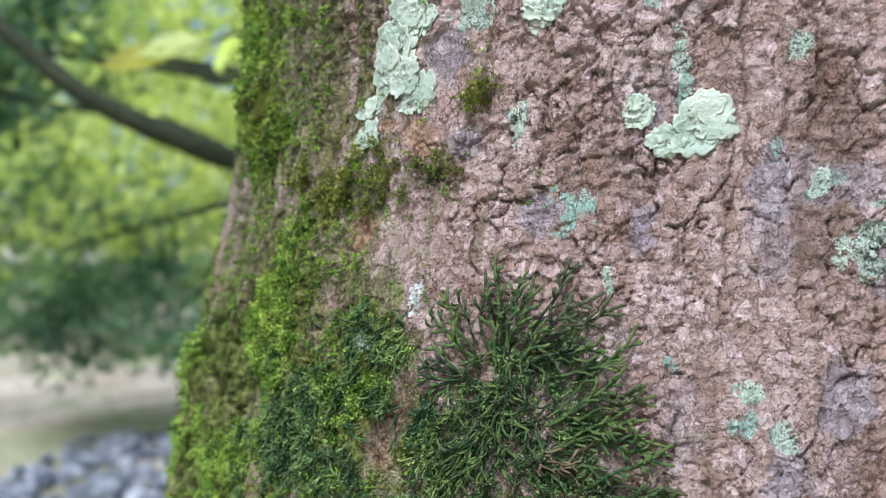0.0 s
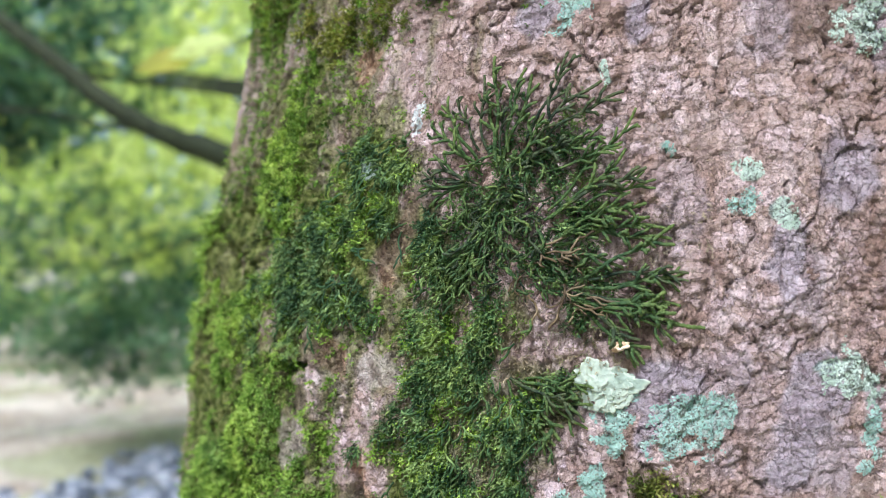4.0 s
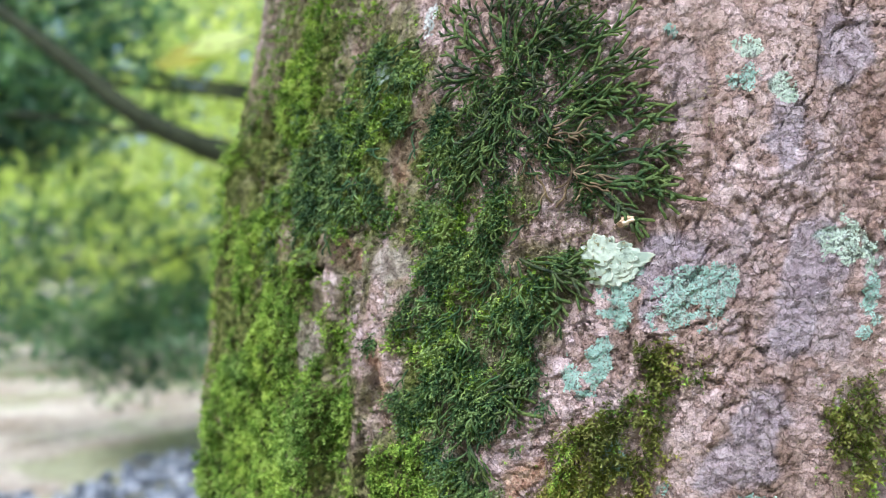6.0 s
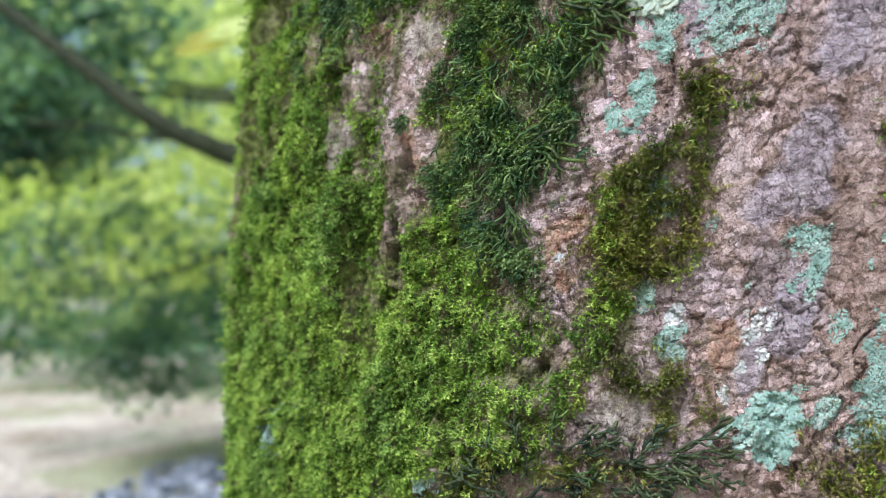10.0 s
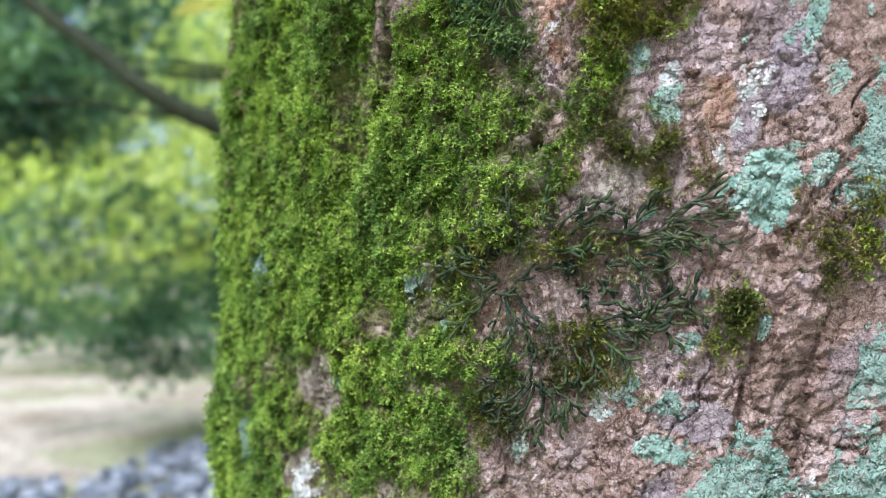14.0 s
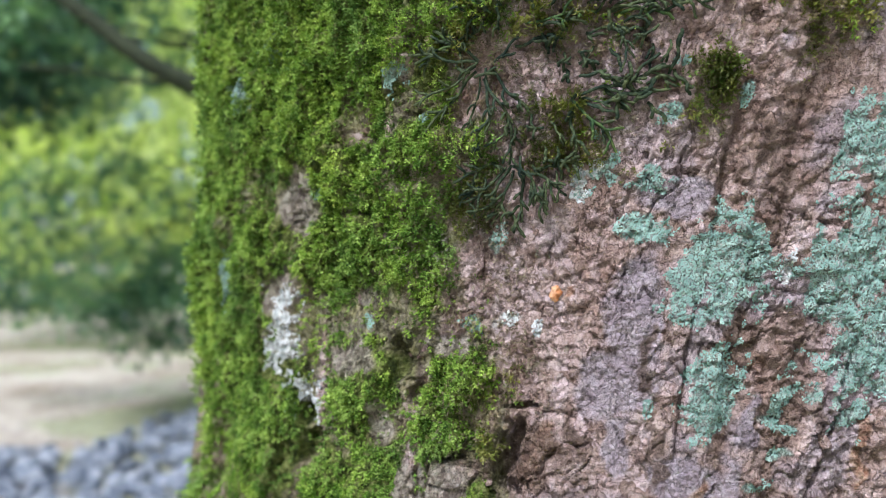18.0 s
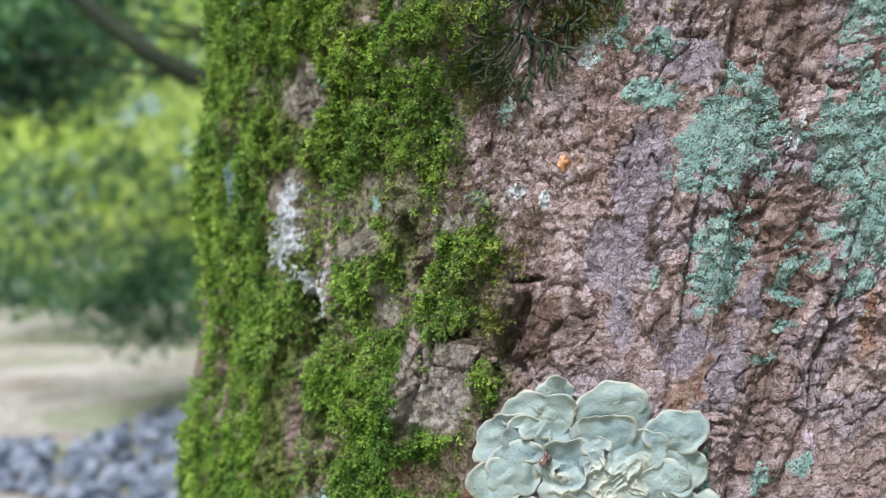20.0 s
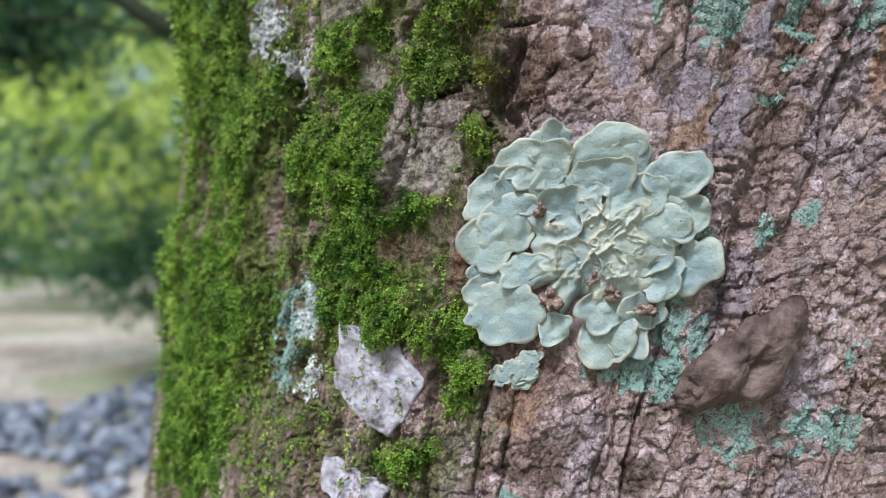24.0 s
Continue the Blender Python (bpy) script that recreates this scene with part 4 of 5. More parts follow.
WIRY = [shoot(9, 0.22, 0.6, 0.55, 20 + k) for k in range(8)]
TUFT = [shoot(8, 0.34, 0.6, 0.7, 40 + k) for k in range(8)]
FIBRE = [shoot(12, 0.36, 0.9, 0.5, 60 + k) for k in range(6)]

BANDS = [(1.44, 1.75), (1.30, 1.44), (1.225, 1.30), (1.02, 1.225)]
for low, high in BANDS:
    area = (high - low) / 0.7
    carpet("moss_cushion", GREEN, int(250000 * area), (-0.20, 0.03, low, high), CUSHION, MOSS_DEEP if low < 1.1 else MOSS, 0.0033, 0.62, 0.5 + 0.3 * (low < 1.1),
           label="bright yellow-green cushion moss on the bark", deep=0.0014, patchy=0.9, less=0.0)
    carpet("moss_cushion", GREEN, int(46000 * area), (-0.335, -0.20, low, high), CUSHION, MOSS, 0.0056, 0.8, 0.45,
           label="yellow-green moss sheet round the trunk's side", deep=0.002, patchy=1.4, tall=0.22, less=0.48 if low > 1.4 else 0.24)
    carpet("thin_moss", FILM, int(42000 * area), (-0.335, -0.06, low, high), TUFT, MOSS_DEEP if low > 1.4 else MOSS, 0.0034, 0.7, 0.3,
           label="thin streaks of green moss along the bark's furrows", patchy=1.6, rim=0.5, scale=170, tall=0.16, seed=75)
carpet("creeping_moss", DARK, 120000, (-0.20, -0.03, 1.42, 1.67), WIRY, MOSS_DARK, 0.0048, 0.5, 0.6, (-0.1, 0),
       label="dark green creeping moss hanging in strands down the bark", deep=0.0018, patchy=2.0, scale=130, tall=0.5, less=0.42)
carpet("creeping_moss", DARK, 34000, (-0.20, -0.03, 1.42, 1.67), TUFT, MOSS, 0.0042, 0.75, 0.3,
       label="light green shoots among dark creeping moss", patchy=2.0, rim=0.3, scale=110, seed=77, less=0.75)
carpet("moss_tuft", OLIVE, 44000, (-0.16, 0.06, 1.20, 1.70), TUFT, MOSS, 0.0034, 0.8, 0.2,
       label="yellow-green shoots in olive moss tufts", patchy=1.8, scale=150, seed=79, less=0.35)
for k, blob in enumerate(OLIVE):
    bs, bz, rs, rz = blob
    carpet("moss_tuft", [blob], int(7.0e6 * rs * rz) + 60, (bs - 1.4 * rs, bs + 1.4 * rs, bz - 1.4 * rz, bz + 1.4 * rz), TUFT, MOSS_OLIVE, 0.0042, 0.8, 0.1,
           label="olive and brown moss tuft on the bark", patchy=1.8, scale=150, seed=80 + k, deep=0.0015, less=0.25)
carpet("withered_moss", OLIVE, 26000, (-0.16, 0.06, 1.20, 1.70), FIBRE, MOSS_DRY, 0.0032, 0.8, 0.2,
       label="brown withered shoots in the olive moss tufts", patchy=1.8, scale=190, seed=83, less=0.3)
FUZZ = [(-0.0445, 1.3990, 0.0140, 0.0120), (-0.0520, 1.3360, 0.0120, 0.0090), (-0.0745, 1.3210, 0.0070, 0.0110), (0.0015, 1.3720, 0.0080, 0.0150), (-0.0415, 1.3850, 0.0080, 0.0050), (-0.0640, 1.4050, 0.0090, 0.0100)]
DRY = FUZZ + [(-0.066, 1.365, 0.036, 0.020), (-0.072, 1.338, 0.024, 0.022), (-0.070, 1.312, 0.018, 0.024), (-0.075, 1.425, 0.022, 0.014), (-0.082, 1.300, 0.012, 0.02),
       (-0.040, 1.358, 0.022, 0.018), (-0.085, 1.505, 0.032, 0.034), (-0.060, 1.535, 0.020, 0.020), (0.020, 1.392, 0.012, 0.016), (-0.065, 1.275, 0.014, 0.014), (-0.07, 1.25, 0.02, 0.02)]
carpet("withered_moss", DRY, 36000, (-0.13, 0.03, 1.22, 1.56), FIBRE, MOSS_DRY, 0.0030, 0.55, 0.2,
       label="withered brown moss fibres on the bark", patchy=1.3, rim=0.5, seed=90, less=0.1)


carpet("moss_tuft", FUZZ, 26000, (-0.09, 0.02, 1.30, 1.42), TUFT, MOSS_OLIVE, 0.0030, 0.7, 0.2,
       label="thin fuzz of short olive moss over the bark", patchy=1.5, rim=0.5, scale=170, seed=97, less=0.15)


def eased(s, z):
    """The bark's height, smoothed as a stiff frond bridges it."""
    d = 0.0024
    return sum(relief(s + i * d, z + j * d) for i, j in ((0, 0), (1, 0), (-1, 0), (0, 1), (0, -1))) / 5


# ---- liverwort: cord-like fronds that lie on the bark ----
def cord(path_s, path_z, lift, radius, sides=6):
    """A beaded cord along places of the trunk, as arrays of points and faces."""
    p, out = on_trunk(path_s, path_z, eased(path_s, path_z) + lift)
    n = len(p)
    fwd = np.gradient(p, axis=0)
    fwd /= np.linalg.norm(fwd, axis=1, keepdims=True)
    side = np.cross(fwd, out)
    side /= np.linalg.norm(side, axis=1, keepdims=True)
    up = np.cross(side, fwd)
    k = np.arange(n)
    r = radius * (1 + 0.13 * np.where(k % 2 == 0, 1, -1)) * np.clip(np.minimum(0.8 + k / 8, ((n - k) / 1.8) ** 0.6), 0.12, 1)
    a = np.linspace(0, 2 * np.pi, sides, endpoint=False)
    ring = side[:, None] * np.cos(a)[None, :, None] + 0.8 * up[:, None] * np.sin(a)[None, :, None]
    return (p[:, None] + ring * r[:, None, None]).reshape(-1, 3), grid_faces(n, sides, True)


def budded(ob):
    """Marks the young end of a cord."""
    n = len(ob.data.vertices) // 6
    at = ob.data.attributes.new("young", "FLOAT", "POINT")
    at.data.foreach_set("value", np.repeat(np.clip(np.linspace(-0.8, 1, n), 0, 1), 6).astype(np.float32))
    return ob


def frond(s, z, heading, length, radius, forks, r, curl=0.5, narrow=0.5, wave=0.34, late=0.0):
    """The cords of a forked frond from a root, the main one first: points and faces of each."""
    cords = []
    todo = [(s, z, heading, length, radius, 0.0008 + r.uniform(0, 0.0014), forks)]
    while todo:
        ps, pz, head, ln, rad, lift, more = todo.pop(0)
        n = max(8, int(ln / 0.0007))
        bend = r.uniform(-curl, curl)
        t = np.linspace(0, 1, n)
        way = head + bend * (t - 0.3) + wave * np.sin(t * r.uniform(5, 12) + r.uniform(0, 6))
        xs = ps + np.concatenate([[0], np.cumsum(np.cos(way[:-1]))]) * ln / n / 1.15
        xz = pz + np.concatenate([[0], np.cumsum(np.sin(way[:-1]))]) * ln / n
        rise = lift + 0.0012 * np.sin(t * math.pi * r.uniform(0.6, 1.2)) + 0.0010 * t * r.uniform(-0.8, 0.8)
        cords.append(cord(xs, xz, rise, rad))
        for k in range(more):
            i = int(n * (0.15 + late + (0.65 - late) * (k + r.uniform(0, 1)) / more))
            todo.append((xs[i], xz[i], way[i] + (1 if k % 2 else -1) * r.uniform(0.6, 1.3) * narrow, min(ln * 0.5, r.uniform(0.003, 0.0075)), rad * 0.95, rise[i], 1 if ln > 0.016 and r.uniform() < 0.4 else 0))
    return cords


def liverwort(label, fans, seed, radius=0.00072, old=0.3):
    """A patch of fronds. A fan: middle, first and last heading in degrees, near and far reach, how many, forks."""
    r = np.random.default_rng(seed)
    thing = tagged(new("liverwort"), label, "liverwort")
    for s, z, a0, a1, near, far, count, forks in fans:
        for k in range(count):
            a = radians(a0 + (a1 - a0) * (k + r.uniform(0.1, 0.9)) / count)
            reach = far * r.uniform(0.78, 1.04)
            start = near * r.uniform(0.4, 1.3)
            cords = frond(s + start * math.cos(a) / 1.15, z + start * math.sin(a), a + r.uniform(-0.2, 0.2), reach - start, radius * r.uniform(0.8, 1.15), forks, r, 0.55, 0.62, 0.20, 0.25)
            skin = FROND_OLD if r.uniform() < old else FROND
            main = under(budded(mesh_of("frond", *cords[0], skin)), thing)
            for c in cords[1:]:
                under(budded(mesh_of("branchlet", *c, skin)), main)
    return thing


def mat(parent, s, z, rs, rz, count, heading, loose, seed, radius=0.00062, material=None, gaps=-9.0):
    """The dense middle of a patch: short cords in all directions, one joined part."""
    r = np.random.default_rng(seed)
    verts, faces, base = [], [], 0
    for _ in range(count):
        d, a = math.sqrt(r.uniform(0, 1)), r.uniform(0, 2 * math.pi)
        rs_, rz_ = s + d * rs * math.cos(a), z + d * rz * math.sin(a)
        if fbm(np.array([rs_ * 120]), np.array([rz_ * 50]), 70, 3)[0] < gaps and verts:
            continue
        for v, f in frond(rs_, rz_, heading + r.normal() * loose, r.uniform(0.005, 0.012), radius * r.uniform(0.8, 1.2), 1, r, 0.9):
            verts.append(v)
            faces.append(f + base)
            base += len(v)
    under(tagged(mesh_of("mat", np.concatenate(verts), np.concatenate(faces), material or FROND), kind="stuff"), parent)


big = liverwort("dark green fan of forked liverwort fronds", [
    (-0.0880, 1.5620, 15, 150, 0.012, 0.043, 12, 5), (-0.0880, 1.5640, 25, 150, 0.006, 0.028, 5, 3),
    (-0.0780, 1.5500, -8, 48, 0.009, 0.042, 7, 5), (-0.0740, 1.5450, -14, 40, 0.006, 0.027, 4, 3),
    (-0.0700, 1.5330, -36, 24, 0.010, 0.041, 9, 5), (-0.0640, 1.5290, -50, 10, 0.006, 0.030, 4, 3),
    (-0.0950, 1.5640, 152, 200, 0.003, 0.019, 6, 2), (-0.0880, 1.5560, 230, 272, 0.004, 0.026, 6, 3)], 3, 0.00048)
mat(big, -0.0890, 1.5560, 0.012, 0.021, 44, -1.7, 0.8, 4, 0.00036)
mat(big, -0.0840, 1.5510, 0.015, 0.018, 24, -1.5, 1.1, 14, 0.00034, FROND_OLD)
mat(big, -0.0770, 1.5440, 0.012, 0.012, 24, -0.9, 0.9, 5, 0.00036)
mat(big, -0.0680, 1.5360, 0.014, 0.010, 22, -0.5, 1.0, 15, 0.00030, FROND_BROWN)
mat(big, -0.0950, 1.5420, 0.011, 0.010, 30, -1.9, 0.5, 16, 0.00036)
small = liverwort("thin dark liverwort strands on bare bark", [(-0.0860, 1.4650, -22, 22, 0.003, 0.023, 5, 1), (-0.0880, 1.4560, -70, -50, 0.002, 0.022, 5, 1), (-0.0800, 1.5080, -50, -5, 0.006, 0.031, 7, 3)], 8, 0.00052)
lower = liverwort("sparse blackish liverwort strands on bark", [
    (-0.0700, 1.3690, -30, 210, 0.009, 0.024, 8, 3), (-0.0480, 1.3700, -50, 60, 0.004, 0.020, 5, 3), (-0.0640, 1.3330, 190, 350, 0.006, 0.022, 8, 3),
    (-0.0540, 1.3480, -70, 10, 0.004, 0.024, 5, 3), (-0.0760, 1.3600, 150, 330, 0.004, 0.026, 8, 3), (-0.0400, 1.3760, -20, 40, 0.004, 0.022, 5, 2)], 9, 0.00045, 0.8)
mat(lower, -0.0620, 1.3670, 0.030, 0.015, 46, 0.0, 1.3, 10, 0.00046, FROND_OLD)
mat(lower, -0.0650, 1.3300, 0.015, 0.015, 28, -1.6, 0.9, 11, 0.00044, FROND_OLD)
mat(lower, -0.0420, 1.3560, 0.014, 0.014, 26, -0.6, 0.9, 12, 0.00050, FROND_OLD)
for k, (s_, z_, rs_, rz_) in enumerate(DARK):
    strand = tagged(new("hanging_moss"), "thin dark moss strands hanging over the bark", "moss")
    mat(strand, s_, z_, rs_ * 0.95, rz_, 4 + int(rs_ * rz_ * 22000), -1.75, 0.6, 600 + k, 0.00036, None, 0.0)
    mat(strand, s_, z_, rs_ * 0.95, rz_, 3 + int(rs_ * rz_ * 16000), -1.75, 0.8, 650 + k, 0.00034, MOSS_DARK, -0.05)
carpet("creeping_moss", [(-0.088, 1.556, 0.020, 0.024), (-0.072, 1.540, 0.016, 0.014)], 11000, (-0.115, -0.04, 1.51, 1.59), TUFT, MOSS_DARK, 0.0036, 0.6, 0.3,
       label="fine dark moss between the liverwort fronds", patchy=1.2, rim=0.4, seed=95)


# ---- lichens ----
def leaf_lichen_material(name, cool, warm, edge):
    m, t, b, link = nodes_of(name)
    col = ramp(t, texture(t, 70, 5, 0.6), [(0.35, cool), (0.65, warm)])
    spots = ramp(t, texture(t, 900, 3, 0.6), [(0.06, (0.30, 0.28, 0.25)), (0.13, (1, 1, 1)), (0.9, (1.06,) * 3)])
    col = mixed(t, 0.8, col, spots, "MULTIPLY")
    col = mixed(t, math_node(t, "MULTIPLY", math_node(t, "MULTIPLY", field(t, "rim"), texture(t, 240, 4)), 1.0), col, edge)
    link.new(col, b.inputs["Base Color"])
    b.inputs["Roughness"].default_value = 0.62
    bumped(t, b, [(texture(t, 120, 3), 0.4, 0.0008), (texture(t, 300, 5), 0.5, 0.0005), (texture(t, 1400, 3), 0.5, 0.0002)])
    return m


LEAFY = leaf_lichen_material("blue-green leafy lichen", (0.215, 0.285, 0.290), (0.275, 0.335, 0.305), (0.50, 0.46, 0.34))
LEAFY_PALE = leaf_lichen_material("pale green ruffled lichen", (0.28, 0.36, 0.305), (0.38, 0.45, 0.38), (0.55, 0.58, 0.49))


def lobe(s0, z0, u, v, heading, wide, deep, lift, r, ruffle=1.0, slope=0.07, flat=False):
    """A lichen lobe: a rounded, scalloped leaf that rises outwards along its heading. u, v: its middle, in metres from the patch's middle."""
    rings, sides = (11, 36) if max(wide, deep) > 0.0045 else ((7, 44) if flat else (6, 20))
    q = np.concatenate([np.linspace(0.0, 1.0, rings), [1.012, 0.93]])
    a = np.linspace(0, 2 * np.pi, sides, endpoint=False)
    qq, aa = np.meshgrid(q, a, indexing="ij")
    seed = int(r.integers(1, 9000))
    c, d = np.cos(aa), np.sin(aa)
    bumps = int(r.integers(7, 12)) if flat else 4 + int(r.integers(0, 3))
    wind = bumps * aa / 2 + r.uniform(0, 6) + 0.9 * vnoise(c * 1.4, d * 1.4 + 2, seed + 1)
    rim = 1.06 - (0.30 if flat else 0.20) * (1 - np.abs(np.cos(wind)) ** 0.55) + 0.26 * vnoise(c * 1.1 + 4, d * 1.1, seed) + (0.13 if flat else 0.03) * vnoise(c * (5 if flat else 9), d * (5 if flat else 9), seed + 5)
    rim = 1 + (rim - 1) * np.clip(0.25 + qq, 0, 1)
    x, y = qq * rim * c * wide, qq * rim * d * deep
    along = x * math.cos(heading) + y * math.sin(heading)
    s, z = s0 + (u + x) / 1.15, z0 + v + y
    edge = np.clip((qq - 0.70) / 0.30, 0, 1)
    wave = 0.0013 * vnoise(x * 110 + 3, y * 110, seed + 2) + 0.0005 * vnoise(x * 300, y * 300, seed + 3)
    curl = 0.0016 * edge**2 * (0.15 + vnoise(c * 1.7, d * 1.7 + 6, seed + 4))
    rise = lift + slope * along + ruffle * (wave + curl)
    rise = rise - np.where(np.arange(len(q))[:, None] == len(q) - 2, 0.00035, 0) - np.where(np.arange(len(q))[:, None] == len(q) - 1, 0.0006, 0)
    p, _ = on_trunk(s, z, (eased(s, z) if flat else 0.35 * relief(s, z)) + rise)
    return p.reshape(-1, 3), grid_faces(len(q), sides, True)[:, ::-1], np.clip((qq - 0.84) / 0.16, 0, 1).ravel()


def leafy_lichen(name, label, s0, z0, lobes, material, seed, category="lichen", slope=0.07, flat=False):
    """A leafy lichen, lobe by lobe, in mm: middle, half width, half depth, lift, ruffle; it faces away from the patch's middle."""
    r = np.random.default_rng(seed)
    thing = tagged(new(name), label, category)
    for u, v, wide, deep, lift, ruffle in lobes:
        p, f, rim = lobe(s0, z0, u / 1000, v / 1000, math.atan2(v, u) + r.uniform(-0.3, 0.3), wide / 870, deep / 870, lift / 1000 + (0.0003 if flat else 0.0008), r, ruffle, slope, flat)
        ob = under(mesh_of("lobe", p, f, material), thing)
        at = ob.data.attributes.new("rim", "FLOAT", "POINT")
        at.data.foreach_set("value", rim.astype(np.float32))
    return thing


OUTER_LOBES = [
    (-17.3, 28.4, 6.3, 6.0), (-21.4, 22.8, 9.0, 7.2), (-1.0, 27.0, 8.5, 6.8), (6.6, 23.4, 6.5, 6.2), (20.9, 19.6, 7.6, 6.2), (19.4, 15.3, 5.8, 7.2),
    (27.0, 8.2, 6.4, 6.0), (20.4, 4.1, 6.4, 5.4), (30.5, -6.1, 7.2, 7.6), (22.4, -9.2, 6.2, 5.4), (11.2, -26.5, 8.2, 7.2), (17.3, -26.5, 5.8, 5.8),
    (19.4, -19.4, 5.8, 4.8), (-5.1, -24.5, 5.2, 5.2), (-22.4, -21.4, 10.2, 7.6), (-26.5, -13.3, 7.6, 5.2), (-29.6, -8.7, 5.4, 3.4), (-29.6, 2.0, 9.2, 7.8), (-32.6, 15.3, 8.8, 8.4)]
INNER_LOBES = [
    (-23.5, 15.3, 7.2, 6.4), (-25.0, 6.1, 8.2, 7.2), (-14.3, 20.4, 6.4, 6.4), (-1.0, 18.4, 7.4, 6.4), (12.0, 15.0, 6.6, 5.8), (17.0, -3.1, 6.4, 5.4),
    (-18.0, -8.0, 7.5, 5.0), (8.0, -19.0, 6.6, 5.0), (-10.0, 9.0, 8.0, 7.0)]
shield = [(u, v, w, d, 1.9 + 0.5 * ((7 * k) % 5) / 5, 1.1) for k, (u, v, w, d) in enumerate(OUTER_LOBES)]
shield += [(u, v, w, d, 2.0 + 0.5 * ((3 * k) % 5) / 5, 1.1) for k, (u, v, w, d) in enumerate(INNER_LOBES)]
shield_thing = leafy_lichen("shield_lichen", "large round blue-green leafy lichen with overlapping scalloped lobes", -0.0262, 1.1915, shield, LEAFY, 12)


def crumpled_heart(parent, s0, z0, reach, seed):
    """The lichen's old middle: one sheet folded into sharp cream ridges, torn open in places."""
    rings, sides = 90, 190
    q, a = np.linspace(0, 1, rings), np.linspace(0, 2 * np.pi, sides, endpoint=False)
    qq, aa = np.meshgrid(q, a, indexing="ij")
    rim = 0.78 + 0.30 * vnoise(np.cos(aa) * 2.6, np.sin(aa) * 2.6, seed) + 0.14 * vnoise(np.cos(aa) * 6, np.sin(aa) * 6, seed + 1)
    u, v = reach * qq * rim * np.cos(aa), reach * qq * rim * np.sin(aa)
    bu, bv = u + 0.0022 * fbm(u * 160, v * 160, seed + 2, 3), v + 0.0022 * fbm(u * 160, v * 160, seed + 3, 3)
    f1, f2, who, _ = cells(bu * 125 + 40, bv * 125 + 40, seed + 4)
    ridge = 1 - step(0.0, 0.26, f2 - f1)
    small = 1 - np.clip(np.abs(fbm(bu * 260, bv * 260, seed + 5, 2)) * 6, 0, 1)
    core = step(1.0, 0.3, qq)
    spoke = np.abs(np.sin(5 * aa + 4.5 * fbm(u * 60 + 9, v * 60, seed + 9, 3))) ** 0.5
    fold = (1 - spoke) * step(0.25, 0.6, qq)
    h = 0.0034 + 0.0008 * core + 0.0012 * ridge * (0.3 + who) * core + 0.0008 * fold + 0.0007 * small * core + 0.0012 * (who - 0.5) * core + 0.0009 * fbm(u * 90, v * 90, seed + 6, 3) - 0.0022 * qq**5
    s, z = s0 + u / 1.15, z0 + v
    p, _ = on_trunk(s, z, 0.35 * relief(s, z) + h)
    faces = grid_faces(rings, sides, True)[:, ::-1]
    torn = ((f2 - f1 < 0.10) & (fbm(u * 130, v * 130, seed + 8, 2) > 0.42))
    faces = faces[~torn.ravel()[faces].any(1)]
    ob = under(mesh_of("heart", p.reshape(-1, 3), faces, LEAFY), parent)
    at = ob.data.attributes.new("rim", "FLOAT", "POINT")
    at.data.foreach_set("value", np.clip(0.32 * core + 0.7 * ridge * (0.4 + 0.6 * core) + 0.5 * fold + 0.5 * small * core, 0, 1.3).astype(np.float32).ravel())


crumpled_heart(shield_thing, -0.0245, 1.1915, 0.0285, 410)


def ruffled(blob, label, seed, material, count):
    """A looser leafy lichen: lobes strewn over an oval patch, facing outwards."""
    bs, bz, rs, rz = blob
    r = np.random.default_rng(seed)
    lobes = []
    for k in range(4 + int(0.4 * count)):
        a, d = r.uniform(0, 2 * math.pi), math.sqrt(r.uniform(0, 1))
        wide = 1000 * min(1.15 * rs, rz) * r.uniform(0.42, 0.80)
        lobes.append((0.75 * d * rs * 1.15 * math.cos(a) * 1000, 0.75 * d * rz * math.sin(a) * 1000, wide * r.uniform(0.8, 1.2), wide * r.uniform(0.7, 1.1), r.uniform(0.0, 0.7), 0.45))
    return leafy_lichen("ruffled_lichen", label, bs, bz, lobes, material, seed + 100, slope=0.02, flat=True)


PALE_LABEL = "pale green ruffled leafy lichen on the bark"
ruffled((-0.0897, 1.6705, 0.0063, 0.0048), PALE_LABEL, 20, LEAFY_PALE, 18)
ruffled((-0.1303, 1.6743, 0.0080, 0.0066), PALE_LABEL, 21, LEAFY_PALE, 26)
ruffled((-0.1375, 1.6610, 0.0085, 0.0082), PALE_LABEL, 22, LEAFY_PALE, 34)
ruffled((-0.1298, 1.6518, 0.0078, 0.0060), PALE_LABEL, 29, LEAFY_PALE, 24)
ruffled((-0.1463, 1.6482, 0.0090, 0.0040), PALE_LABEL, 23, LEAFY_PALE, 18)
ruffled((-0.1445, 1.6387, 0.0050, 0.0052), PALE_LABEL, 30, LEAFY_PALE, 12)
ruffled((-0.0459, 1.6377, 0.0074, 0.0068), "pale leafy lichen curved like a horseshoe", 24, LEAFY_PALE, 30)
ruffled((-0.0542, 1.6325, 0.0042, 0.0042), "pale leafy lichen curved like a horseshoe", 25, LEAFY_PALE, 15)
ruffled((-0.0617, 1.6396, 0.0036, 0.0055), "pale leafy lichen curved like a horseshoe", 26, LEAFY_PALE, 14)
ruffled((-0.0561, 1.5065, 0.0066, 0.0068), PALE_LABEL, 27, LEAFY_PALE, 18)
ruffled((-0.0408, 1.1544, 0.0073, 0.0052), "small blue-green leafy lichen on the bark", 28, LEAFY, 16)


